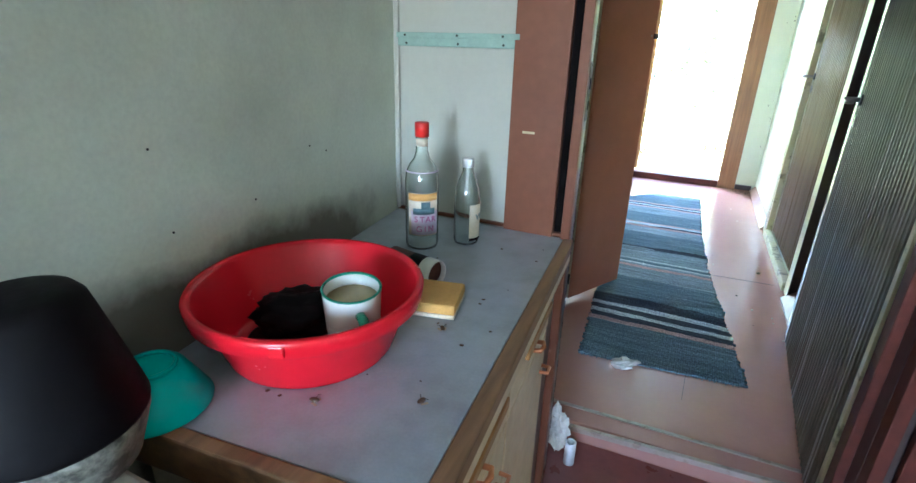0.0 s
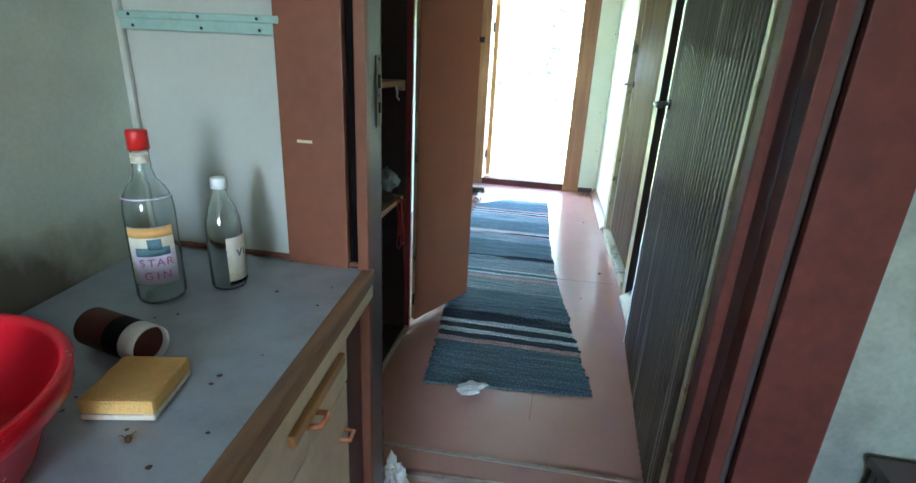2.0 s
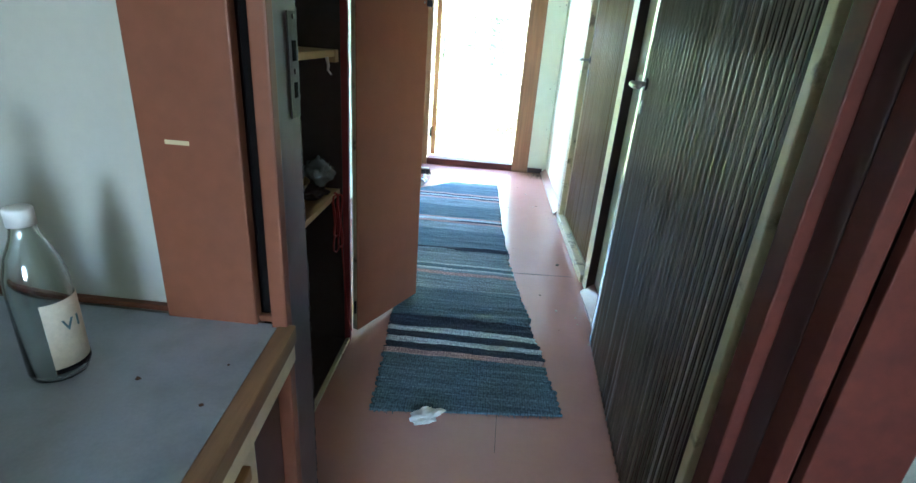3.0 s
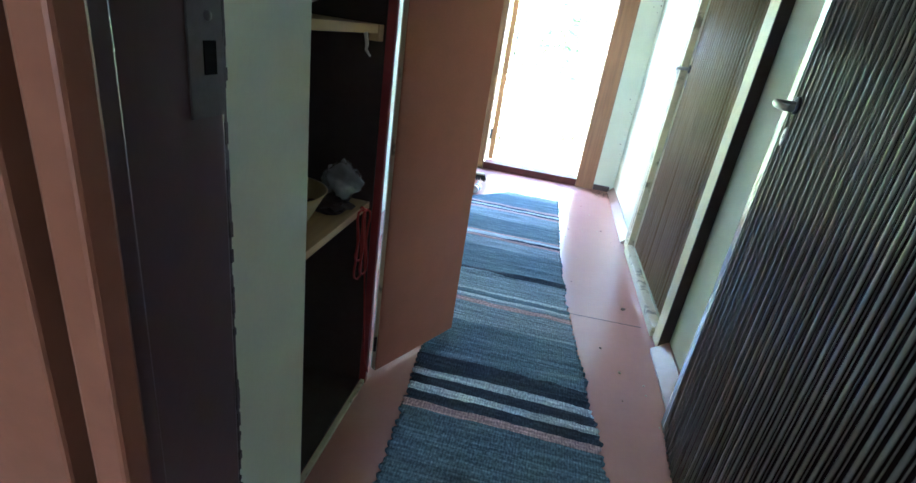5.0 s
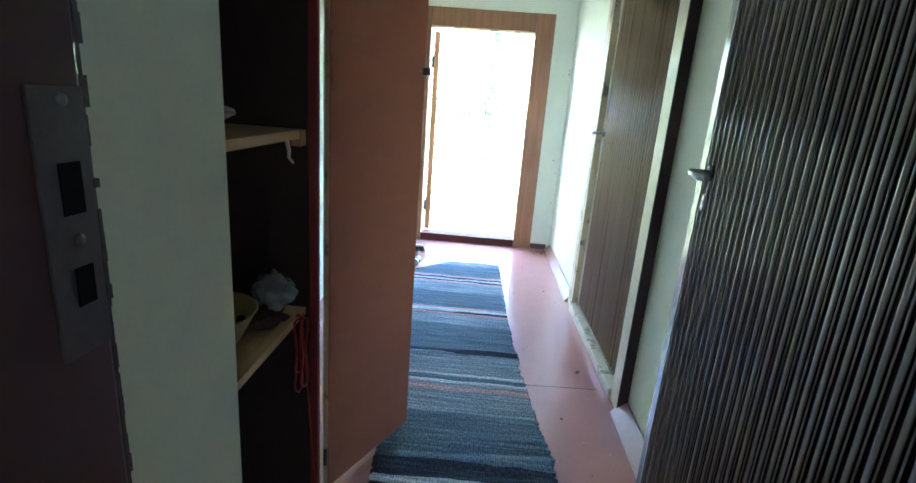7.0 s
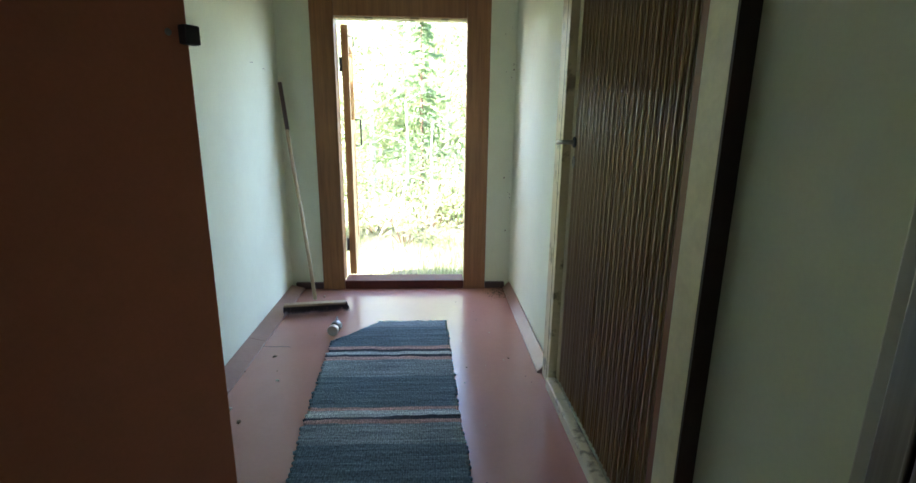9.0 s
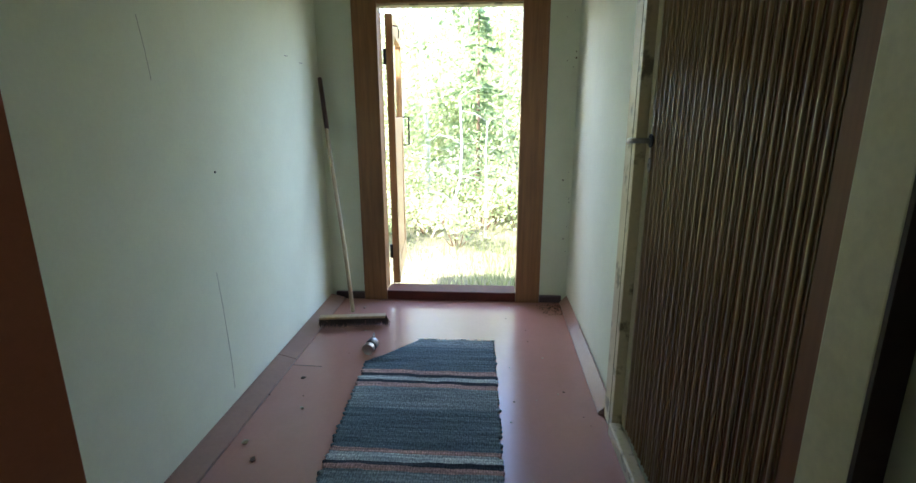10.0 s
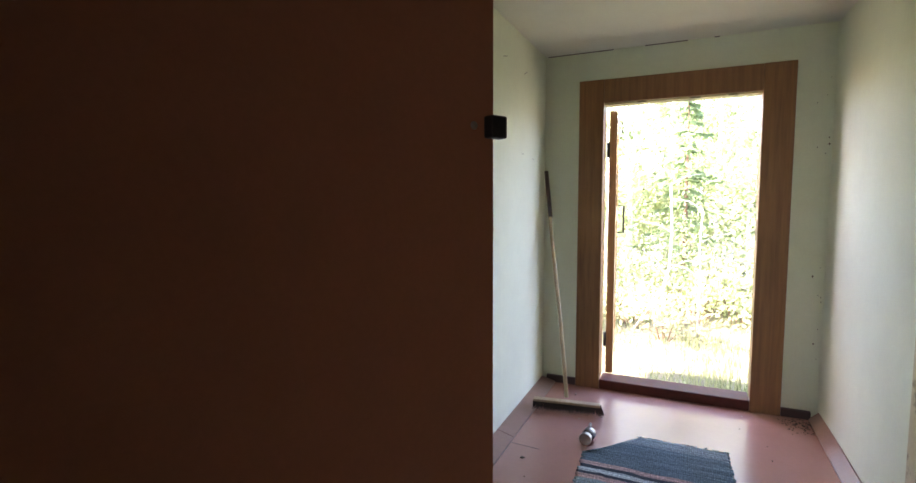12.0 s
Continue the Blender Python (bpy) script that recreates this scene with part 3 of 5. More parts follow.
def outer_leaf():
    leaf = thing("outer_door_leaf", "open outer door leaf of orange pine with a glazed upper half", "door", pose(EX0 + 0.024, YE + 0.115, 0.075, 0, 0, 96.3))
    W, H, T = 0.86, 1.87, 0.05
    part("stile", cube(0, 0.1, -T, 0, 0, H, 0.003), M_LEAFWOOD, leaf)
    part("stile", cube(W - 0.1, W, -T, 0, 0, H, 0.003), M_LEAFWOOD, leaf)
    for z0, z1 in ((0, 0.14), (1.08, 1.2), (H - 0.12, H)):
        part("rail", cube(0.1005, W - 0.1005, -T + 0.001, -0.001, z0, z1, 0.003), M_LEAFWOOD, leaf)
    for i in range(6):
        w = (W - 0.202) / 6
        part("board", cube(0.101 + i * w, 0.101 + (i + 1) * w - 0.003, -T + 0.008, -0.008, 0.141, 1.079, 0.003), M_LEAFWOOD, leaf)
    pane = part("pane", cube(0.101, W - 0.101, -T / 2 - 0.002, -T / 2 + 0.002, 1.201, H - 0.121), M_PANE, leaf, "clear window pane")
    pane.visible_shadow = False
    hd = part("pull_handle", tube([(W - 0.06, -T, 0.97), (W - 0.06, -T - 0.05, 0.97), (W - 0.06, -T - 0.05, 1.2), (W - 0.06, -T, 1.2)], 0.008), M_IRON, leaf, "dark iron pull handle")
    for z in (0.25, 1.6):
        part("hinge", lathe([(0, -0.05), (0.011, -0.05), (0.011, 0.05), (0, 0.05)], 12), M_IRON, leaf, "", pose(0.0, 0.008, z))
    part("door_stay", tube([(0.05, -T, 1.80), (0.07, -T - 0.03, 1.80), (0.10, -T - 0.035, 1.77), (0.11, -T - 0.03, 1.73)], 0.004), M_IRON, leaf, "bent iron door stay")


outer_leaf()


# ---- reeded doors ----
def reed_mesh(h, w):
    """One repeat of the reeding: a broad rib and a thin bead beside it."""
    bm = bmesh.new()
    for mid, half, out in ((-w * 0.2, w * 0.17, 0.0055), (w * 0.24, w * 0.06, 0.0026)):
        prof = [(mid - half * math.cos(k * math.pi / 7), -out * math.sin(k * math.pi / 7)) for k in range(8)]
        lo = [bm.verts.new((x, y, 0)) for x, y in prof]
        hi = [bm.verts.new((x, y, h)) for x, y in prof]
        for i in range(len(prof) - 1):
            bm.faces.new((lo[i], lo[i + 1], hi[i + 1], hi[i])).smooth = True
        bm.faces.new(lo[::-1])
        bm.faces.new(hi)
        bm.faces.new((lo[0], hi[0], hi[-1], lo[-1]))
    bmesh.ops.recalc_face_normals(bm, faces=bm.faces)
    return bm


def lever_handle(parent, x, z, sgn):
    """A lever handle with rosette and keyhole plate; the lever points along sgn x."""
    h = part("lever_handle", tube([(x, 0.0, z), (x, -0.045, z), (x + sgn * 0.004, -0.06, z), (x + sgn * 0.03, -0.066, z - 0.001), (x + sgn * 0.07, -0.062, z - 0.006), (x + sgn * 0.105, -0.052, z - 0.004)], 0.0095, 12), M_METAL, parent, "tarnished metal lever handle")
    part("rosette", lathe([(0, -0.001), (0.024, -0.001), (0.023, 0.004), (0.016, 0.006), (0, 0.006)], 20), M_IRON, h, "dark rosette", pose(x, -0.0056, z, 90))
    k = part("keyhole_plate", lathe([(0, -0.001), (0.02, -0.001), (0.0195, 0.003), (0, 0.0035)], 18, pose(0, 0, 0) @ Matrix.Diagonal((0.8, 1.3, 1, 1))), M_METAL, parent, "worn metal keyhole plate", pose(x - sgn * 0.004, -0.0056, z - 0.085, 90))
    part("keyhole", cube(-0.0025, 0.0025, -0.007, 0.007, 0.0036, 0.0044), M_IRON, k)


def reeded_leaf(name, label, m, W, H, mat, stile_near, stile_far, handle_x, sgn, hz, pitch=0.03, crest=None, edge=None):
    """A door leaf along +x of its own, its front towards -y."""
    leaf = thing(name, label, "door", m)
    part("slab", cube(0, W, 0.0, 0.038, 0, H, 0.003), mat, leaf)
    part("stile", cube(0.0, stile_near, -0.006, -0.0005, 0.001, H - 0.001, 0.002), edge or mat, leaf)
    part("stile", cube(W - stile_far, W, -0.006, -0.0005, 0.001, H - 0.001, 0.002), mat, leaf)
    span = W - stile_near - stile_far
    n = max(1, round(span / pitch))
    w = span / n
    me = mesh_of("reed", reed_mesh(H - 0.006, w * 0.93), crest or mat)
    for i in range(n):
        o = new("reed", me)
        o.parent, o.matrix_basis = leaf, pose(stile_near + (i + 0.5) * w, -0.0006, 0.003)
    lever_handle(leaf, handle_x, hz, sgn)
    return leaf


# near door: proud of the wall, its far edge a little further out
A_ND = math.degrees(math.atan2(2.92 - 1.745, 0.966 - 0.902))
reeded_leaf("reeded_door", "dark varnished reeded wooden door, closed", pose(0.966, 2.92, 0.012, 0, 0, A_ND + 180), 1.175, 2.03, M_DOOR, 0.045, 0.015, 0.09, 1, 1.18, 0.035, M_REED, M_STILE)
nf = tagged(thing("door_2", "white-painted frame of a dark reeded door", "door frame"), kind="structure")
part("post", prism([(0.985, 2.925), (1.07, 2.925), (1.07, 2.965), (0.985, 2.965)], 0.0006, 2.12, 0.003), M_WHITE, nf)
part("post", prism([(0.888, 1.705), (1.029, 1.705), (1.029, 1.738), (0.890, 1.738)], 0.0006, 2.12, 0.003), M_CASE, nf)
part("head", prism([(0.915, 1.742), (1.029, 1.742), (1.029, 2.922), (0.985, 2.922)], 2.05, 2.12, 0.003), M_WHITE, nf)
part("infill", prism([(0.985, 1.75), (1.029, 1.75), (1.029, 2.91), (1.025, 2.91)], 0.0006, 2.045), M_DARK, nf)
setting("wall_right_near", cube(0.93, 1.029, 1.667, 1.703, 0.0, CEIL), M_WHITE, "short white wall piece by the doorway", "wall")

# far door in its casing
F0, F1 = 3.57, 4.66
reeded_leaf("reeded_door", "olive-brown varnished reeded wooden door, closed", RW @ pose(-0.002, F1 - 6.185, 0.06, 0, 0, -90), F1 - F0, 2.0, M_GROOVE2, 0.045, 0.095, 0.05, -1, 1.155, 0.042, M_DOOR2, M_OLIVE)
ff = tagged(thing("door_3", "cream-painted stained casing of a reeded door", "door frame", RW), kind="structure")
f0, f1 = F0 - 6.185, F1 - 6.185
part("casing", cube(-0.045, -0.001, f1 + 0.006, f1 + 0.135, 0.0006, 2.16, 0.004), M_CASE, ff, "cream casing worn to bare dark patches")
part("casing", cube(-0.045, -0.001, f0 - 0.115, f0 - 0.006, 0.0006, 2.16, 0.004), M_OLIVE, ff, "olive-cream painted casing")
part("board_joint", cube(-0.0458, -0.0448, f1 + 0.043, f1 + 0.047, 0.001, 2.159), M_DARKSLOT, ff, "dark joint between the casing boards")
part("head_casing", cube(-0.043, -0.001, f0 - 0.005, f1 + 0.005, 2.064, 2.158, 0.004), M_CASE, ff)
part("sill", cube(-0.06, -0.008, f0 - 0.004, f1 + 0.004, 0.0006, 0.056, 0.01), M_CASE, ff, "scuffed pale door sill")
# thin dark board carries the shade on the casing's near side
part("edge_shade", cube(-0.046, -0.001, f0 - 0.124, f0 - 0.1155, 0.0006, 2.16), M_DARK, ff, "casing side with its shade put into the colour")

# ---- closet ----
CX, CY0, CY1 = -0.146, 2.255, 2.738
clo = thing("closet", "built-in hall closet, open, with white front and dark inside", "closet")
part("front_panel", cube(CX - 0.02, CX, 1.645, CY0, 0.0006, CEIL - 0.001, 0.002), M_WALL, clo, "pale painted front panel")
part("top_panel", cube(CX - 0.019, CX - 0.001, CY0 + 0.001, CY1 + 0.025, 2.12, CEIL - 0.001, 0.002), M_WALL, clo)
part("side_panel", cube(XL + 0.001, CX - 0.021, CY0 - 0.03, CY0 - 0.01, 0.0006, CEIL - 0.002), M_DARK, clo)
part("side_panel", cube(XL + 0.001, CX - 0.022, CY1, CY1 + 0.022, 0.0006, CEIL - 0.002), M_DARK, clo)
# unseen block added behind the leaf to darken the view through its hinge gap
part("gap_block", cube(XL + 0.001, -0.275, CY1 + 0.0225, CY1 + 0.25, 0.0006, CEIL - 0.002), M_HARDB, clo)
part("edge_post", cube(CX - 0.021, CX + 0.004, CY1 + 0.0005, CY1 + 0.022, 0.0006, 2.118, 0.002), M_REDPOST, clo, "red-brown closet post")
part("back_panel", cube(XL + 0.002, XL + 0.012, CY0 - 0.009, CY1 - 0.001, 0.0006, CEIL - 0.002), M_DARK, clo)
part("shelf", cube(XL + 0.014, CX - 0.03, CY0 - 0.008, CY1 - 0.002, 1.208, 1.231, 0.002), M_SHELF, clo, "raw wooden shelf board")
part("shelf", cube(XL + 0.014, CX - 0.03, CY0 - 0.008, CY1 - 0.002, 0.690, 0.712, 0.002), M_SHELF, clo, "raw wooden shelf board")
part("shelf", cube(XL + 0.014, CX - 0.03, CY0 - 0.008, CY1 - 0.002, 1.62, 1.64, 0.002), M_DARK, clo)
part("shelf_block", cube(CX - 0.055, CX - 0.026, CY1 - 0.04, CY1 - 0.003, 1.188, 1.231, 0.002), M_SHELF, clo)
# dark sheet laid over the floor for the shade inside the closet
part("floor_shade_panel", cube(XL + 0.014, CX - 0.022, CY0 - 0.008, CY1 - 0.002, 0.0008, 0.012), M_DARK, clo)
part("plinth_lath", cube(CX - 0.014, CX + 0.002, CY0 + 0.002, CY1 - 0.002, 0.0006, 0.018, 0.003), M_CASE, clo)

# closet door leaf, swung wide open
LA = math.degrees(math.atan2(3.20 - 2.785, 0.088 + 0.124))
cl = thing("closet_door_leaf", "brown hardboard closet door, swung wide open", "closet door", pose(-0.124, 2.785, 0.03, 0, 0, LA))
LW = 0.454
part("inner_face", cube(0.0, LW, -0.004, 0.0, 0, 2.08, 0.001), M_HARDB, cl, "brown hardboard inner face")
part("core_frame", cube(0.0, LW, 0.0005, 0.018, 0, 2.08, 0.002), M_CASE, cl)
part("outer_face", cube(0.0, LW, 0.0185, 0.022, 0, 2.08, 0.001), M_WALL, cl)
part("latch", cube(LW - 0.016, LW + 0.008, -0.02, -0.0045, 1.382, 1.408, 0.003), M_IRON, cl, "small dark metal latch")
part("latch_screw", lathe([(0, 0.0), (0.005, 0.0), (0.004, 0.002), (0, 0.0025)], 10), M_METAL, cl, "", pose(LW - 0.03, -0.0042, 1.396, 90))
for z in (0.12, 1.9):
    part("hinge", lathe([(0, -0.03), (0.006, -0.03), (0.006, 0.03), (0, 0.03)], 10), M_IRON, cl, "", pose(-0.006, 0.004, z))


# ---- rag rug ----
def rug_edge(y, pts):
    for (y0, x0), (y1, x1) in zip(pts, pts[1:]):
        if y <= y1:
            return x0 + (x1 - x0) * (y - y0) / (y1 - y0)
    return pts[-1][1]


RUG_L = [(2.30, 0.048), (2.73, 0.022), (3.4, -0.045), (4.42, -0.141), (5.19, -0.172), (5.50, -0.12)]
RUG_R = [(2.30, 0.778), (2.40, 0.768), (3.02, 0.683), (3.7, 0.60), (4.37, 0.552), (5.03, 0.533), (5.50, 0.515)]


def build_rug():
    rows, cols = 660, 46
    verts, faces = [], []
    for i in range(rows + 1):
        s = i / rows
        for j in range(cols + 1):
            u = j / cols
            y = 2.315 + 3.18 * s + 0.075 * (u - 0.1) * (1 - s)
            if u < 0.32:
                y -= max(0.0, y - 5.19) * (0.32 - u) / 0.32 * 0.95
            xl, xr = rug_edge(y, RUG_L), rug_edge(y, RUG_R)
            frill = 0.005 * math.sin(i * 0.95) + 0.014 * noise.noise(Vector((i * 0.13, u * 3, 2))) + 0.012 * noise.noise(Vector((i * 0.03, u * 2, 5)))
            x = xl + (xr - xl) * u + frill * (abs(u - 0.5) * 2) ** 6
            z = 0.0085 + 0.0026 * (i % 2) * (0.6 + 0.8 * noise.noise(Vector((x * 40, i * 0.7, 4)))) + 0.003 * noise.noise(Vector((x * 9, y * 14, 0))) + 0.003 * noise.noise(Vector((x * 3, y * 30, 7)))
            for yc, hgt, wd in ((3.00, 0.022, 0.035), (3.87, 0.016, 0.03), (2.90, 0.008, 0.02), (4.40, 0.008, 0.025), (3.12, 0.010, 0.05)):
                yy = yc + 0.05 * (u - 0.5) + 0.02 * noise.noise(Vector((x * 4, yc, 1)))
                z += hgt * math.exp(-((y - yy) / wd) ** 2) * (0.45 + 0.55 * u)
            verts.append((x, y - 2.315, max(z, 0.004)))
    n = len(verts)
    verts += [(x, y, 0.0012) for x, y, z in verts]
    c = cols + 1
    for i in range(rows):
        for j in range(cols):
            a = i * c + j
            faces.append((a, a + 1, a + c + 1, a + c))
    rim = [j for j in range(c)] + [i * c + cols for i in range(1, rows + 1)] + [rows * c + j for j in range(cols - 1, -1, -1)] + [i * c for i in range(rows - 1, 0, -1)]
    for k in range(len(rim)):
        a, b = rim[k], rim[(k + 1) % len(rim)]
        faces.append((a, a + n, b + n, b))
    me = bpy.data.meshes.new("runner")
    me.from_pydata(verts, [], faces)
    me.materials.append(M_RAG)
    for p in me.polygons:
        p.use_smooth = True
    rug = thing("rag_rug", "long blue-grey woven rag rug with pale and pink stripes, wrinkled", "rug", pose(0, 2.315, 0))
    ob = new("runner", me)
    ob.parent = rug
    bm = bmesh.new()
    rnd = random.Random(4)
    for k in range(190):
        far = k % 3 > 0
        u = rnd.random()
        y = 3.18 if far else 0.075 * (u - 0.1)
        if far and u < 0.3:
            continue
        x = rug_edge(y + 2.315, RUG_L) * (1 - u) + rug_edge(y + 2.315, RUG_R) * u
        a = rnd.uniform(-0.9, 0.9)
        ln = rnd.uniform(0.012, 0.045) * (1 if far else 0.6)
        d = Vector((math.sin(a), math.cos(a) * (1 if far else -1), 0))
        p0 = Vector((x, y - d.y * 0.01, 0.006))
        w = Vector((d.y, -d.x, 0)) * 0.0016
        p1 = p0 + d * ln + Vector((rnd.uniform(-0.01, 0.01), 0, -0.003))
        vs = [bm.verts.new(q) for q in (p0 - w, p0 + w, p1 + w, p1 - w, p0 + Vector((0, 0, 0.003)), p1 + Vector((0, 0, 0.002)))]
        for f in ((0, 1, 2, 3), (0, 4, 5, 3), (1, 2, 5, 4)):
            bm.faces.new([vs[q] for q in f])
    tagged(part("fringe", bm, M_RAG, rug), kind="stuff")


build_rug()

# ---- kitchen counter and cabinets ----
ct = thing("worktop", "grey-blue laminate kitchen worktop with a worn wooden edge, stained", "worktop")
part("top", prism([(-0.338, 0.53), (0.155, 0.58), (0.088, 1.515), (-0.452, 1.515)], 0.835, 0.865, 0.001), M_COUNTER, ct)
part("front_edge", prism([(0.156, 0.58), (0.186, 0.583), (0.117, 1.515), (0.089, 1.515)], 0.836, 0.868, 0.004), M_EDGE, ct, "worn wooden front edge")
part("under_rail", prism([(0.156, 0.58), (0.182, 0.583), (0.113, 1.515), (0.089, 1.515)], 0.80, 0.8345, 0.003), M_FRONT, ct, "cream rail under the edge")
part("end_edge", prism([(-0.338, 0.505), (0.185, 0.557), (0.185, 0.581), (-0.338, 0.529)], 0.80, 0.867, 0.004), M_EDGE, ct, "worn wooden end edge")
rs = random.Random(7)
sp = bmesh.new()
for k in range(26):
    x, y, r = rs.uniform(-0.2, 0.1), rs.uniform(0.65, 1.45), rs.uniform(0.0015, 0.005)
    vs = [sp.verts.new((x + r * math.cos(a) * rs.uniform(0.5, 1.5), y + r * math.sin(a) * rs.uniform(0.5, 1.3), 0.8656)) for a in (j * math.pi / 3 for j in range(6))]
    top = sp.verts.new((x, y, 0.8675))
    for j in range(6):
        sp.faces.new((vs[j], vs[(j + 1) % 6], top))
tagged(part("worktop_crumbs", sp, M_DARKDEB), "dark crumbs and dead flies scattered on the worktop", "crumbs", "", "stuff")

CABM = pose(0.157, 0.585, 0, 0, 0, 4.25)      # along the front of the cabinets: y ahead, x outwards


def base_unit(y0, y1, label):
    u = thing("base_cabinet", label, "cabinet", CABM, "base cabinets under the worktop")
    part("carcass", cube(-0.46, -0.022, y0, y1, KF + 0.001, 0.798), M_FRONT, u)
    dr = part("drawer_front", cube(-0.021, 0.004, y0 + 0.003, y1 - 0.003, 0.665, 0.79, 0.004), M_FRONT, u, "cream drawer front, worn to bare wood along its grip")
    part("grip_lath", cube(0.0045, 0.018, y0 + 0.10, y1 - 0.05, 0.738, 0.762, 0.004), M_GRIP, dr, "orange wooden grip")
    part("pull", tube([(0.0045, (y0 + y1) / 2 - 0.02, 0.715), (0.026, (y0 + y1) / 2 - 0.018, 0.718), (0.03, (y0 + y1) / 2, 0.718), (0.026, (y0 + y1) / 2 + 0.018, 0.718), (0.0045, (y0 + y1) / 2 + 0.02, 0.715)], 0.0055), M_COPPER, dr, "copper-coloured pull")
    dd = part("cabinet_door", cube(-0.021, 0.002, y0 + 0.003, y1 - 0.003, KF + 0.07, 0.655, 0.004), M_FRONT, u, "cream-painted cabinet door")
    part("pull", tube([(0.0025, y1 - 0.06, 0.55), (0.024, y1 - 0.058, 0.55), (0.024, y1 - 0.03, 0.55), (0.0025, y1 - 0.028, 0.55)], 0.005), M_COPPER, dd, "copper-coloured pull")


base_unit(0.0, 0.40, "cream-painted wooden base cabinet with a drawer")
base_unit(0.405, 0.80, "cream-painted wooden base cabinet beside the doorway")
setting("cabinet_filler", prism([(-0.40, 1.395), (0.085, 1.395), (0.082, 1.507), (-0.40, 1.507)], KF + 0.001, 0.798), M_JAMB, "dark brown board closing the cabinet end", "trim")

# ---- red basin and mug ----
BC = pose(-0.174, 0.792, 0.866) @ Matrix.Diagonal((0.96, 0.96, 0.98, 1))
bas = thing("wash_basin", "round red plastic wash basin on the worktop", "basin", BC)
part("bowl", lathe([(0, 0.0), (0.136, 0.0), (0.143, 0.003), (0.148, 0.011), (0.176, 0.086), (0.179, 0.090), (0.194, 0.091), (0.198, 0.094), (0.2015, 0.118), (0.198, 0.1225), (0.190, 0.1215), (0.186, 0.114), (0.174, 0.092), (0.144, 0.013), (0.134, 0.006), (0, 0.005)], 72), M_RED, bas)
part("spout_notch", cube(0.197, 0.203, -0.012, 0.012, 0.098, 0.117, 0.003), M_RED, bas, "", pose(0, 0, 0, 0, 0, -62))
part("water_stain", lathe([(0, 0.0062), (0.078, 0.0062), (0.074, 0.0075), (0, 0.0085)], 40, pose(-0.042, -0.012, 0)), M_BLACK, bas, "dark dried dregs in the bottom")
rag = part("wet_rag", crumple((0.078, 0.056, 0.036), 3.0, 4, 0.28), M_BLACK, None)
rag.matrix_basis = pose(-0.205, 0.80, 0.874, 0, 0, 30)
for f in list(rag.data.polygons):
    f.use_smooth = True
tagged(rag, "dark wet rag lying in the red basin", "rag")
po = part("potato", crumple((0.03, 0.024, 0.02), 5.0, 3, 0.15), M_DEBRIS, None)
po.matrix_basis = pose(-0.172, 0.852, 0.889, 0, 0, 10)
for f in list(po.data.polygons):
    f.use_smooth = True
tagged(po, "brownish lump lying in the red basin", "lump")
mug = thing("enamel_mug", "white enamel mug with a green rim, standing in the basin", "mug", pose(-0.09, 0.798, 0.8725, 4, 3, 0))
part("body", lathe([(0, 0.0), (0.036, 0.0), (0.039, 0.004), (0.044, 0.055), (0.047, 0.118), (0.0475, 0.12), (0.0445, 0.12), (0.0435, 0.1), (0.040, 0.052), (0.036, 0.006), (0, 0.005)], 40), M_ENAMEL, mug)
part("rim", lathe([(0.0440, 0.1205), (0.0478, 0.1205), (0.0482, 0.1225), (0.047, 0.124), (0.0442, 0.123)], 40, None, True), M_GREEN, mug, "dark green rim")
hm = pose(0, 0, 0, 0, 0, -38)
part("handle", tube([(0.044, 0, 0.095), (0.062, 0, 0.098), (0.073, 0, 0.08), (0.072, 0, 0.055), (0.06, 0, 0.035), (0.041, 0, 0.035)], 0.0085), M_GREEN, mug, "dark green handle", hm)
part("dried_coffee", lathe([(0, 0.1), (0.043, 0.1), (0.043, 0.101), (0, 0.1015)], 32), M_DREGS, mug)


# ---- bottles ----
def wrap(r, z0, z1, a0, a1, t=0.0006, n=16):
    bm = bmesh.new()
    grid = [[bm.verts.new((rr * math.cos(a0 + (a1 - a0) * i / n), rr * math.sin(a0 + (a1 - a0) * i / n), z)) for i in range(n + 1)] for rr, z in ((r, z0), (r + t, z0), (r + t, z1), (r, z1))]
    for k in range(4):
        a, b = grid[k], grid[(k + 1) % 4]
        for i in range(n):
            bm.faces.new((a[i], a[i + 1], b[i + 1], b[i]))
    bmesh.ops.recalc_face_normals(bm, faces=bm.faces)
    for f in bm.faces:
        f.smooth = True
    return bm


def bottle_body(outer, wall=0.0025):
    inner = [(max(r - wall, 0.004) if r > 0 else 0, z + (wall if i < 3 else 0)) for i, (r, z) in enumerate(outer)]
    return lathe(outer + inner[::-1], 40)


b1 = thing("liquor_bottle", "tall clear glass bottle with red cap and faded paper label", "bottle", pose(-0.229, 1.279, 0.866))
part("glass", bottle_body([(0, 0.004), (0.03, 0.001), (0.040, 0.003), (0.0425, 0.012), (0.0425, 0.175), (0.040, 0.198), (0.031, 0.218), (0.020, 0.232), (0.0155, 0.25), (0.0145, 0.285), (0.0145, 0.292)]), M_GLASS, b1)
part("cap", lathe([(0, 0.318), (0.016, 0.318), (0.0172, 0.316), (0.0172, 0.284), (0.0152, 0.284), (0.0152, 0.305), (0, 0.305)], 30), M_CAPRED, b1, "red screw cap")
a = math.radians(-62)
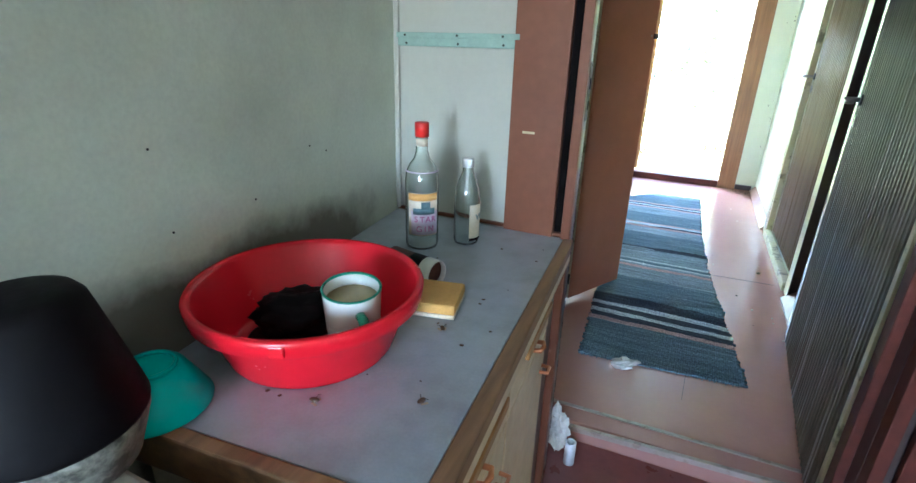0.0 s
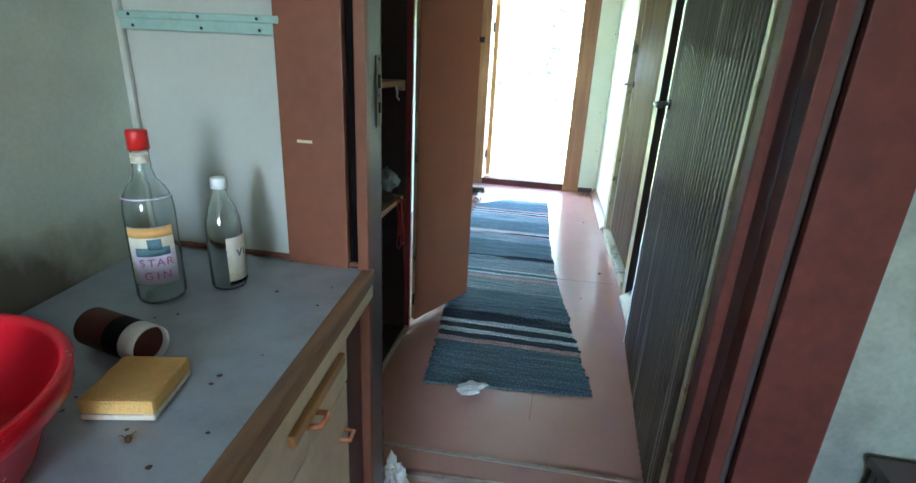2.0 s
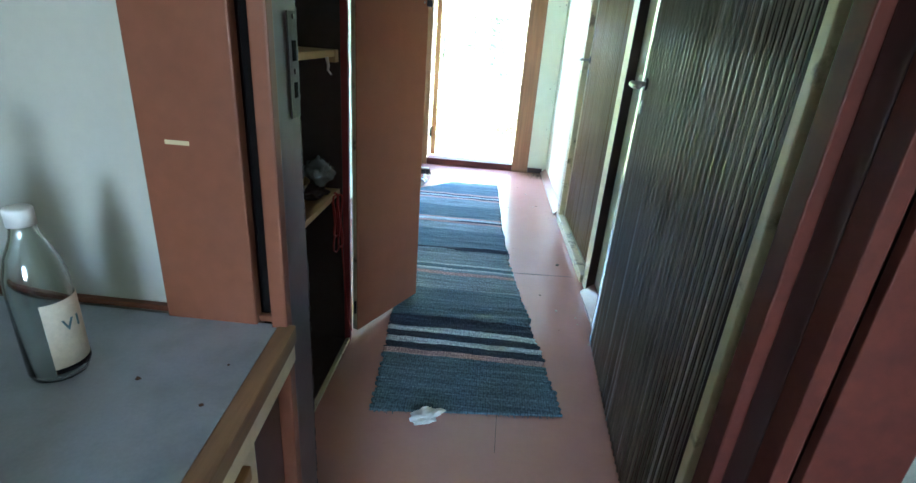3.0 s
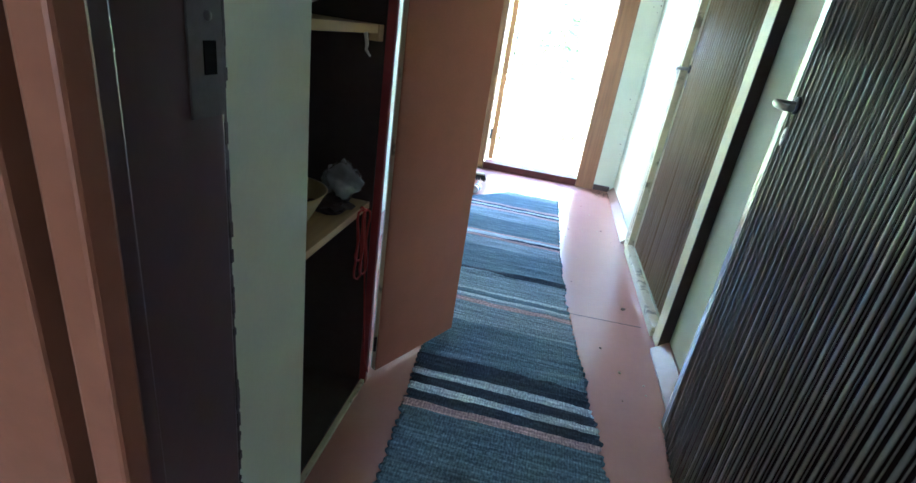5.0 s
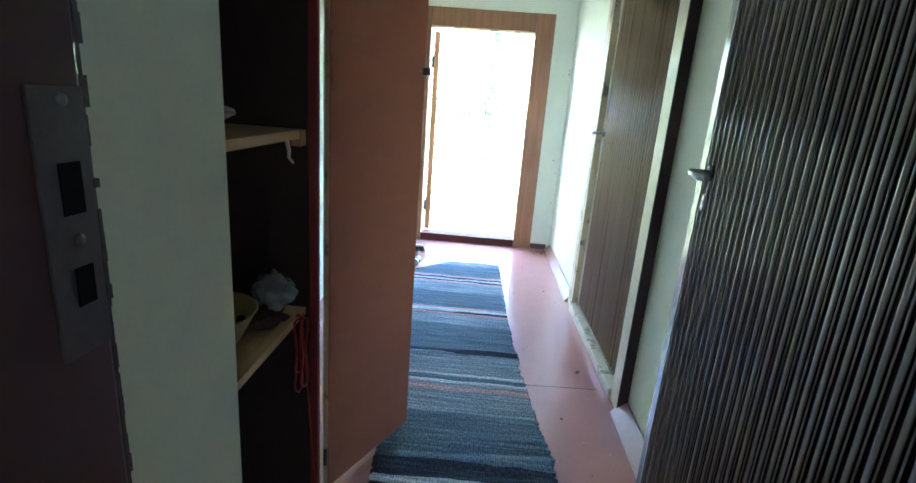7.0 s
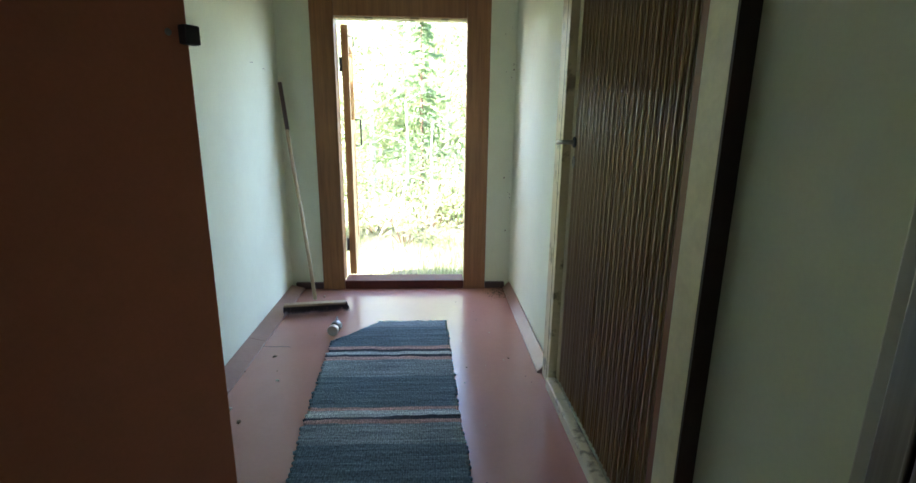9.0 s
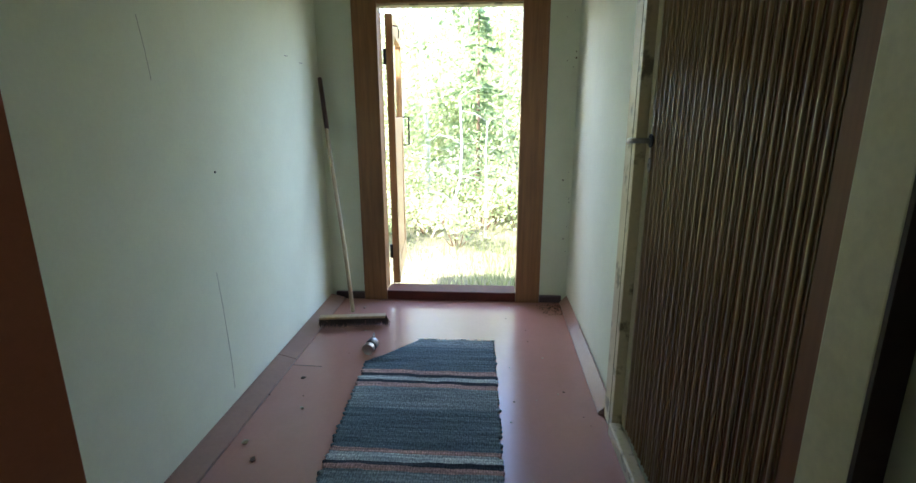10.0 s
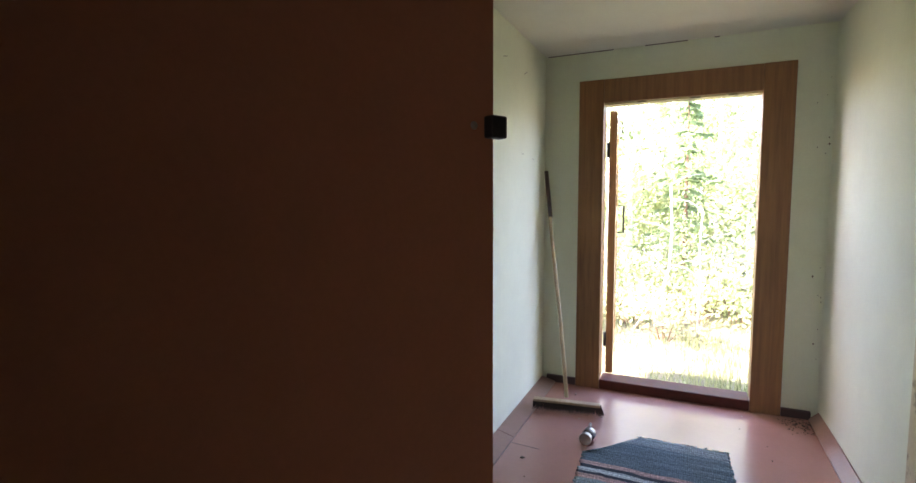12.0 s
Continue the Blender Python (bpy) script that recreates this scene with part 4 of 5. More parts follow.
part("neck_label", wrap(0.0150, 0.262, 0.280, a - 1.2, a + 1.2), M_LABEL, b1, "small cream neck label")
part("shoulder_band", wrap(0.0392, 0.2005, 0.2035, a - 1.5, a + 1.5, 0.0015), M_PINK, b1)
lab = part("label", wrap(0.0428, 0.042, 0.152, a - 0.85, a + 1.05), M_LABEL, b1, "faded picture label with pink letters")
part("label_band", wrap(0.0437, 0.133, 0.151, a - 0.82, a + 1.02, 0.0003), M_ORANGE, lab)
part("label_field", wrap(0.0437, 0.045, 0.106, a - 0.62, a + 1.02, 0.0003), M_PINK, lab)
part("label_picture", wrap(0.0441, 0.098, 0.114, a - 0.5, a + 0.8, 0.0003), M_SLATE, lab)
part("label_crest", wrap(0.0442, 0.111, 0.130, a - 0.02, a + 0.5, 0.0003), M_SLATE, lab)
for text, z in (("STAR", 0.085), ("GIN", 0.060)):
    for i, chx in enumerate(text):
        ang = a + 0.2 + (i - (len(text) - 1) / 2) * 0.34
        lettering(chx, 0.021, M_MAUVE, lab, pose(0.0447 * math.cos(ang), 0.0447 * math.sin(ang), z, 90, 0, math.degrees(ang) + 90))

b2 = thing("small_bottle", "small clear empty glass bottle with a white cap and cream label", "bottle", pose(-0.138, 1.357, 0.866))
part("glass", bottle_body([(0, 0.004), (0.024, 0.001), (0.031, 0.003), (0.0335, 0.01), (0.0335, 0.125), (0.032, 0.142), (0.025, 0.168), (0.0155, 0.19), (0.0125, 0.205), (0.0125, 0.212)]), M_GLASS, b2)
part("cap", lathe([(0, 0.226), (0.0135, 0.226), (0.0148, 0.224), (0.0148, 0.205), (0.0132, 0.205), (0.0132, 0.218), (0, 0.218)], 26), M_CAPWHITE, b2, "white screw cap")
l2 = part("label", wrap(0.0338, 0.015, 0.112, a + 0.15, a + 1.9), M_LABEL, b2, "cream paper label with a dark foot line")
part("label_band", wrap(0.0346, 0.015, 0.022, a + 0.16, a + 1.88, 0.0003), M_BLACK, l2)
lettering("V", 0.022, M_SLATE, l2, pose(0.0349 * math.cos(a + 0.85), 0.0349 * math.sin(a + 0.85), 0.078, 90, 0, math.degrees(a + 0.85) + 90))
lettering("I", 0.022, M_SLATE, l2, pose(0.0349 * math.cos(a + 1.25), 0.0349 * math.sin(a + 1.25), 0.078, 90, 0, math.degrees(a + 1.25) + 90))

# tumbled tube, sponge
tb = thing("lying_tube", "red and black printed tube lying on its side", "tube", pose(-0.092, 1.082, 0.866 + 0.031, 0, 90, 168))
part("body", lathe([(0, 0.0), (0.029, 0.0), (0.0305, 0.002), (0.0305, 0.118), (0.028, 0.12), (0.0, 0.12)], 30), M_REDBROWN, tb)
part("band", lathe([(0.0308, 0.02), (0.0308, 0.055)], 30), M_BLACK, tb)
part("white_end", lathe([(0.0306, -0.012), (0.031, -0.002), (0.031, 0.019), (0.0305, 0.019), (0.0285, -0.002), (0.0285, -0.012)], 30, None, True), M_CAPWHITE, tb, "white torn end")
spg = thing("sponge", "worn yellow sponge on the worktop", "sponge", pose(-0.042, 1.008, 0.8665, 0, 0, 13))
part("block", cube(-0.047, 0.047, -0.052, 0.052, 0.009, 0.031, 0.005), M_SPONGE, spg)
part("scouring_layer", cube(-0.0465, 0.0465, -0.0515, 0.0515, 0.0, 0.0088, 0.003), M_LABEL, spg, "pale worn underside")

# ---- pots beside the worktop, on the stove top ----
sv = thing("stove", "old stove with a pale enamel top, partly covered by pots", "stove")
part("body", cube(-0.30, 0.12, -0.03, 0.45, KF + 0.001, 0.85, 0.006), M_BLACK, sv)
part("top", cube(-0.305, 0.13, -0.035, 0.458, 0.851, 0.88, 0.006), M_GREY, sv, "pale chipped speckled enamel top")
pot = thing("stacked_pot", "black enamel pot turned upside down on a grey speckled pot", "pot", pose(-0.235, 0.43, 0.8815))
part("lower_pot", lathe([(0, 0.0), (0.07, 0.0), (0.078, 0.006), (0.092, 0.05), (0.0955, 0.062), (0.0955, 0.068), (0.09, 0.069), (0.087, 0.05), (0.07, 0.008), (0, 0.006)], 48), M_GREYPOT, pot, "grey speckled enamel lower pot")
part("upper_pot", lathe([(0.09, 0.0695), (0.0965, 0.0695), (0.0975, 0.074), (0.094, 0.09), (0.066, 0.2), (0.062, 0.214), (0.054, 0.224), (0.042, 0.228), (0, 0.229), (0, 0.223), (0.05, 0.219), (0.058, 0.2), (0.088, 0.09)], 48, None, True), M_BLACK, pot)
part("handle", tube([(0.084, -0.028, 0.04), (0.108, -0.026, 0.038), (0.115, 0.0, 0.037), (0.108, 0.026, 0.038), (0.084, 0.028, 0.04)], 0.006), M_IRON, pot, "dark iron side handle", pose(0, 0, 0, 0, 0, -62))
part("rivet", lathe([(0, 0), (0.005, 0), (0.004, 0.003), (0, 0.004)], 10), M_METAL, pot, "", pose(-0.005, -0.02, 0.2288))
tl = thing("teal_bowl", "small teal plastic bowl upside down on the worktop end", "bowl", pose(-0.262, 0.56, 0.8665) @ Matrix.Scale(0.9, 4))
part("shell", lathe([(0.078, 0.0), (0.082, 0.0), (0.083, 0.004), (0.05, 0.066), (0.04, 0.07), (0, 0.07), (0, 0.066), (0.046, 0.063), (0.075, 0.003)], 44, None, True), M_TEAL, tl)
part("foot_ring", lathe([(0.034, 0.0705), (0.04, 0.0705), (0.04, 0.075), (0.034, 0.075)], 30, None, True), M_TEAL, tl)
part("handle_tab", cube(0.078, 0.115, -0.012, 0.012, 0.001, 0.006, 0.002), M_TEAL, tl, "", pose(0, 0, 0, 0, 0, -70))


def dead_fly(x, y, turn):
    """A dead fly on its back: body, two wings, bent legs."""
    f = thing("dead_fly", "dead fly lying on the grey worktop", "fly", pose(x, y, 0.8662, 0, 0, turn), "dead flies on the worktop")
    part("body", crumple((0.008, 0.004, 0.0035), 4.0, 2, 0.2), M_DARKDEB, f)
    for sg in (-1, 1):
        part("wing", cube(-0.002, 0.009, sg * 0.004 - 0.0022, sg * 0.004 + 0.0022, 0.0002, 0.0006), M_DEBRIS, f, "", pose(0, 0, 0, 0, 0, sg * 25))
        part("leg", tube([(0.001, sg * 0.002, 0.005), (0.003, sg * 0.006, 0.009), (0.006, sg * 0.009, 0.007)], 0.0005, 5), M_IRON, f)


dead_fly(0.075, 0.735, 70)
dead_fly(-0.065, 0.665, 10)
dead_fly(0.01, 0.93, 130)

# dark box added in place of the shade at the foot of this wall
bx = thing("shade_box", "dark brown box added for the shade low on the kitchen wall", "box", pose(1.22, 1.20, KF + 0.001))
for y0, y1, x0, x1 in ((0, 0.02, 0, 0.5), (0.285, 0.305, 0, 0.5), (0.0205, 0.2845, 0, 0.02), (0.0205, 0.2845, 0.48, 0.5)):
    part("side_board", cube(x0, x1, y0, y1, 0, 0.64, 0.003), M_JAMB, bx)
part("lid", cube(-0.01, 0.51, -0.012, 0.312, 0.641, 0.662, 0.004), M_JAMB, bx)

# ---- paper by the cabinet foot, corridor paper ----
pp = thing("paper_scrap", "crumpled white paper and pale roll at the step", "paper", pose(0.128, 1.735, KF + 0.001))
part("crumple", crumple((0.035, 0.03, 0.085), 2.0, 4, 0.55), M_PAPER, pp, "", pose(-0.03, 0.0, 0.0))
part("roll", lathe([(0.012, 0.0), (0.02, 0.0), (0.02, 0.095), (0.012, 0.095)], 20, None, True), M_CAPWHITE, pp, "", pose(0.03, -0.03, 0.0))
cp = part("crumpled_paper", crumple((0.055, 0.03, 0.022), 8.0, 3, 0.5), M_PAPER)
cp.matrix_basis = pose(0.262, 2.285, 0.001, 0, 0, 25)
tagged(cp, "crumpled white paper lying before the rag rug", "paper")

# ---- in the closet ----
bowl = thing("yellow_bowl", "yellowed plastic bowl on the closet shelf", "bowl", pose(-0.335, 2.46, 0.713))
part("shell", lathe([(0, 0.0), (0.07, 0.0), (0.085, 0.01), (0.125, 0.085), (0.13, 0.09), (0.124, 0.09), (0.08, 0.013), (0, 0.006)], 40), M_YELLOW, bowl)
bag = part("plastic_bag", crumple((0.05, 0.046, 0.05), 9.0, 4, 0.3), M_BAG)
bag.matrix_basis = pose(-0.213, 2.60, 0.757, 0, 0, 20)
for f in bag.data.polygons:
    f.use_smooth = True
tagged(bag, "crumpled clear plastic bag lying on the yellow bowl", "plastic bag")
b3 = part("folded_cloth", crumple((0.07, 0.06, 0.028), 11.0, 3, 0.4), M_DARK)
b3.matrix_basis = pose(-0.25, 2.585, 0.713)
tagged(b3, "dark cloth bundle on the closet shelf", "cloth")
cord = thing("red_cord", "red cord hanging in loops from the closet shelf", "cord")
for k, (dx, dz) in enumerate(((0.0, 0.0), (0.012, -0.05), (-0.01, -0.08))):
    pts = []
    for i in range(17):
        w = i / 16 * 2 * math.pi
        pts.append((-0.166 + dx + 0.006 * math.sin(3 * w), 2.645 + 0.028 * math.sin(w) + 0.012 * k, 0.715 - 0.085 * (1 - math.cos(w)) + dz * (1 - math.cos(w)) / 2))
    part("loop", tube(pts, 0.0035, 6), M_CORD, cord)
part("tail", tube([(-0.162, 2.66, 0.715), (-0.16, 2.69, 0.5), (-0.155, 2.71, 0.3), (-0.148, 2.722, 0.12), (-0.133, 2.73, 0.06)], 0.003, 6), M_CORD, cord)
rb = part("rag_strip", tube([(-0.174, 2.605, 1.21), (-0.170, 2.609, 1.183), (-0.174, 2.615, 1.168), (-0.166, 2.625, 1.153)], 0.006, 8, 0.003), M_PAPER)
tagged(rb, "pale rag strip hanging from the closet shelf", "rag")
pl = part("faded_paper", crumple((0.10, 0.06, 0.03), 14.0, 3, 0.4), M_DEBRIS)
pl.matrix_basis = pose(-0.34, 2.46, 1.232)
tagged(pl, "faded paper bundle on the closet shelf", "paper")

# ---- broom and jar by the exit ----
br = thing("push_broom", "push broom with wooden handle leaning in the corner", "broom")
hd = Vector((-0.375, 5.70, 0.085))
tp = Vector((-0.636, 6.135, 1.53))
part("handle", tube([hd + (tp - hd) * k / 6 + Vector((0.004 * math.sin(k), 0, 0)) for k in range(7)], 0.0125, 12), M_BROOM, br)
part("grip", tube([tp - (tp - hd) * 0.22, tp], 0.0145, 12), M_JAMB, br, "dark worn grip")
bmx = pose(-0.37, 5.672, 0.0, 0, 0, 8)
part("head", cube(-0.205, 0.205, -0.024, 0.024, 0.058, 0.075, 0.006), M_BROOM, br, "wooden broom head", bmx)
bb = bmesh.new()
rnd = random.Random(3)
for k in range(900):
    x, y = rnd.uniform(-0.205, 0.21), rnd.uniform(-0.03, 0.03)
    dx, dy = rnd.uniform(-0.012, 0.012) + (0.02 if x > 0.17 else 0), rnd.uniform(-0.02, 0.02)
    w = 0.0022
    vs = [bb.verts.new(p) for p in ((x - w, y, 0.059), (x + w, y, 0.059), (x + dx, y + dy, 0.001))]
    bb.faces.new(vs)
part("bristles", bb, M_BRISTLE, br, "dark splayed bristles", bmx)
jar = thing("metal_can", "dented metal can with bent lid lying on the floor", "can", pose(-0.182, 5.29, 0.035, 0, 90, 83))
part("body", lathe([(0, 0.0), (0.028, 0.0), (0.031, -0.003), (0.033, 0.0), (0.033, 0.012), (0.031, 0.016), (0.031, 0.085), (0.033, 0.09), (0.031, 0.092), (0.028, 0.09), (0.027, 0.02), (0, 0.02)], 30), M_METAL, jar)
part("paper_band", lathe([(0.0315, 0.03), (0.0319, 0.03), (0.0319, 0.07), (0.0315, 0.07)], 30, None, True), M_IRON, jar)
part("bent_lid", lathe([(0, 0.0), (0.03, 0.0), (0.0305, 0.002), (0, 0.0025)], 26), M_METAL, jar, "bent tin lid", pose(-0.012, 0.012, 0.125, 58, 22, 0))
part("lid_tongue", tube([(-0.03, 0.0, 0.088), (-0.034, 0.004, 0.11), (-0.026, 0.01, 0.135)], 0.004, 8), M_METAL, jar)

# ---- crumbs on the floor ----
def crumb(x, y, r, mat, seed, label):
    c = part("floor_crumb", crumple((r, r * 0.7, r * 0.45), seed, 2, 0.5), mat)
    c.matrix_basis = pose(x, y, 0.0005, 0, 0, seed * 47)
    tagged(c, label, "crumb", "crumbs on the corridor floor")


crumb(0.905, 3.781, 0.014, M_DARKDEB, 1, "dark crumb on the corridor floor")
crumb(0.833, 3.19, 0.009, M_DEBRIS, 2, "pale crumb on the corridor floor")
crumb(-0.358, 4.758, 0.010, M_DEBRIS, 3, "pale crumb on the corridor floor")
crumb(-0.45, 5.02, 0.012, M_DARKDEB, 4, "dark crumb on the corridor floor")
crumb(-0.50, 4.50, 0.014, M_DEBRIS, 5, "pale paint flake on the corridor floor")
crumb(-0.42, 4.40, 0.014, M_DARKDEB, 6, "dark crumb on the corridor floor")
rnd = random.Random(12)
for k in range(34):
    x = rnd.choice((rnd.uniform(-0.58, -0.2), rnd.uniform(0.58, 0.96)))
    y = rnd.uniform(2.5, 6.05) if x > 0 else rnd.uniform(3.6, 6.05)
    crumb(x, y, rnd.uniform(0.003, 0.007), rnd.choice((M_DEBRIS, M_DARKDEB)), 20 + k, "small crumb on the corridor floor")
dl = bmesh.new()
for k in range(160):
    x, y = rnd.gauss(0.93, 0.05), rnd.gauss(6.07, 0.07)
    if x > 0.99 or y > 6.145:
        continue
    r = rnd.uniform(0.002, 0.007)
    vs = [dl.verts.new((x + r * math.cos(q) * rnd.uniform(0.6, 1.4), y + r * math.sin(q), 0.001)) for q in (0, 1.3, 2.6, 3.9, 5.1)]
    t = dl.verts.new((x, y, 0.005))
    for j in range(5):
        dl.faces.new((vs[j], vs[(j + 1) % 5], t))
tagged(part("corner_dirt", dl, M_DARKDEB), "dark dirt heaped in the corner by the outer door", "dirt", "", "stuff")

# wall nails, scratches and cracks
def mark(name, bm, label, mat=M_JAMB):
    return tagged(part(name, bm, mat), label, "wall mark")


for y, z, ln, an in ((5.66, 1.618, 0.05, 4), (5.88, 1.60, 0.04, 0), (5.33, 2.13, 0.06, 14), (5.71, 2.12, 0.06, 25)):
    mark("wall_scratch", cube(XL - 0.002, XL + 0.0015, -ln / 2, ln / 2, -0.0015, 0.0015, 0, pose(0, y, z, an)), "thin dark scratch on the pale wall")
for y0, z0, y1, z1 in ((4.72, 0.66, 4.745, 0.35), (4.745, 0.35, 4.75, 0.10), (4.45, 1.62, 4.48, 1.42)):
    mark("wall_crack", tube([(XL + 0.0003, y0, z0), (XL + 0.0003, (y0 + y1) / 2 + 0.003, (z0 + z1) / 2), (XL + 0.0003, y1, z1)], 0.0007, 6), "hairline crack in the pale wall")
mark("nail", lathe([(0, 0), (0.005, 0), (0.004, 0.004), (0, 0.005)], 10, pose(XL, 4.80, 1.073, 0, 90)), "small nail in the pale wall", M_IRON)
for k in range(8):
    t = rnd.random()
    yy, zz = rnd.uniform(0.35, 1.5), rnd.uniform(0.98, 1.75)
    xx = -0.30 - 0.155 * yy / YP
    mark("wall_nail", lathe([(0, 0), (0.0022, 0), (0.002, 0.0015), (0, 0.002)], 8, pose(xx, yy, zz, 0, 90)), "tiny dark nail head in the hardboard wall", M_IRON)
for x0, x1 in ((-0.64, -0.2), (0.0, 0.25), (0.4, 0.43)):
    mark("ceiling_crack", cube(x0, x1, YE - 0.006, YE + 0.001, CEIL - 0.005, CEIL - 0.001), "dark open joint along the ceiling edge")
hk = thing("coat_hook", "dark brown wooden coat knob with a pale tag", "coat knob", pose(1.17, YP - 0.0005, 1.10, 90))
part("knob", lathe([(0, 0), (0.016, 0), (0.014, 0.02), (0.03, 0.035), (0.034, 0.045), (0.026, 0.055), (0, 0.058)], 24), M_JAMB, hk)
part("tag", cube(-0.022, 0.022, 0.03, 0.075, 0.004, 0.009, 0.002), M_ORANGE, hk, "small orange tag")

mark("paint_scrape", cube(-0.05, -0.016, YP - 0.0232, YP - 0.0218, 1.143, 1.149, 0.0003), "small pale scrape on the brown casing", M_CASE)
fl = bmesh.new()
for k in range(18):
    x, z, y = XR - 0.012 - abs(rnd.gauss(0, 0.03)), rnd.choice((0.5, 0.72, 1.6, 1.9)) + rnd.gauss(0, 0.11), YE - 0.0006
    s = rnd.uniform(0.0015, 0.005)
    vs = [fl.verts.new((x + s * math.cos(q) * rnd.uniform(0.5, 1.3), y, z + s * 1.4 * math.sin(q) * rnd.uniform(0.5, 1.3))) for q in (0, 1.2, 2.4, 3.6, 4.9)]
    t = fl.verts.new((x, y - 0.001, z))
    for j in range(5):
        fl.faces.new((vs[j], t, vs[(j + 1) % 5]))
tagged(part("mould_specks", fl, M_DARKDEB), "dark mould specks along the end wall corners", "mould", "", "stuff")

# ---- outside ----
GZ = -0.32
gr = bmesh.new()
N = 60
gv = {}
for i in range(N + 1):
    for j in range(N + 1):
        x = (abs(i / N * 2 - 1) ** 3) * (1 if i > N / 2 else -1) * 900
        y = (abs(j / N * 2 - 1) ** 3) * (1 if j > N / 2 else -1) * 900 + 8
        z = GZ + 0.06 * noise.noise(Vector((x * 0.7, y * 0.7, 0))) * (1 if y > 6.8 else 0)
        gv[i, j] = gr.verts.new((x, y, z))
for i in range(N):
    for j in range(N):
        gr.faces.new((gv[i, j], gv[i + 1, j], gv[i + 1, j + 1], gv[i, j + 1]))
setting("ground", gr, M_GROUND, "grassy clearing at the forest edge", "ground")
setting("porch_step", cube(-0.45, 0.85, YE + 0.21, YE + 0.6, GZ - 0.05, -0.12, 0.01), M_BARK, "low weathered porch step", "step")
for nm, x0, x1, y0, y1 in (("facade", -3.0, XL - 0.145, YE + 0.02, YE + 0.18), ("facade", XR + 0.165, 3.2, YE + 0.02, YE + 0.18)):
    setting(nm, cube(x0, x1, y0, y1, GZ - 0.1, CEIL + 0.13), M_CLAD, "red-painted cottage wall", "facade")


def leaf_cloud(bm, rnd, c, rad, n, size):
    for _ in range(n):
        while True:
            q = Vector((rnd.uniform(-1, 1), rnd.uniform(-1, 1), rnd.uniform(-1, 1)))
            if q.length < 1:
                break
        p = Vector(c) + Vector((q.x * rad[0], q.y * rad[1], q.z * rad[2]))
        u = Vector((rnd.gauss(0, 1), rnd.gauss(0, 1), rnd.gauss(0, 1))).normalized() * size * rnd.uniform(0.6, 1.3)
        w = u.orthogonal().normalized() * size * 0.55
        vs = [bm.verts.new(p + d) for d in (-u, w * 0.9, u, -w * 0.9)]
        bm.faces.new(vs)


def birch(x, y, h, seed, n=2600, size=0.05):
    rnd = random.Random(seed)
    t = thing("birch_tree", "slender young birch with light green leaves", "tree", pose(x, y, GZ), "forest trees")
    bend = rnd.uniform(-0.25, 0.25)
    trunk = [(bend * (k / 7) ** 2, 0.1 * math.sin(k + seed), h * k / 7) for k in range(8)]
    part("trunk", tube(trunk, 0.02 + 0.008 * h, 8, 0.008), M_BIRCHBARK, t)
    lb, cr = bmesh.new(), bmesh.new()
    clumps = []
    for k in range(26):
        z = h * rnd.uniform(0.12, 0.98)
        a = rnd.uniform(0, 2 * math.pi)
        r = (0.35 + 0.16 * h) * (1.05 - z / h) + 0.25
        bx = bend * (z / h) ** 2
        e = Vector((bx + r * math.cos(a), r * math.sin(a), z + 0.25 * r))
        s = Vector((bx, 0.1 * math.sin(7 * z / h + seed), z))
        d = (e - s).normalized()
        u = d.orthogonal().normalized() * 0.008
        w = d.cross(u)
        vs = [lb.verts.new(p) for p in (s + u, s - u * 0.5 + w, s - u * 0.5 - w, e)]
        for f in ((0, 1, 3), (1, 2, 3), (2, 0, 3)):
            lb.faces.new([vs[q] for q in f])
        clumps.append(((s + e) / 2 * 0.4 + e * 0.6, r))
    for c, r in clumps:
        leaf_cloud(cr, rnd, c, (0.28 + 0.4 * r, 0.28 + 0.4 * r, 0.22 + 0.2 * r), n // 26, size)
    tagged(part("limb_mass", lb, M_BIRCHBARK, t), kind="stuff")
    part("crown", cr, M_LEAF, t)


def spruce(x, y, h, seed):
    rnd = random.Random(seed)
    t = thing("spruce_tree", "young spruce with tiered dark green branches", "tree", pose(x, y, GZ), "forest trees")
    part("trunk", tube([(0, 0, h * k / 5) for k in range(6)], 0.05, 8, 0.008), M_BARK, t)
    cr = bmesh.new()
    tiers = int(h / 0.28)
    for k in range(tiers):
        z0 = 0.25 + (h - 0.3) * k / tiers
        z = z0
        R = (1 - z / h) * h * 0.27 + 0.1
        for j in range(6):
            a = j * 2 * math.pi / 6 + k * 0.7 + rnd.uniform(-0.2, 0.2)
            d = Vector((math.cos(a), math.sin(a), -0.18))
            s = Vector((-d.y, d.x, 0))
            ln = R * rnd.uniform(0.55, 1.15)
            z = z0 + rnd.uniform(-0.14, 0.14)
            for q in range(26):
                f = (q + 0.5) / 26
                p = Vector((0, 0, z)) + d * ln * f
                for sg in (-1, 1):
                    tip = p + (s * sg * rnd.uniform(0.06, 0.2) * (1.1 - f) + d * rnd.uniform(0.0, 0.12) + Vector((0, 0, rnd.uniform(-0.12, 0.06))))
                    w = Vector((0, 0, 0.014)) + d * 0.018
                    vs = [cr.verts.new(v) for v in (p - w, p + w, tip)]
                    cr.faces.new(vs)
    part("crown", cr, M_NEEDLE, t)


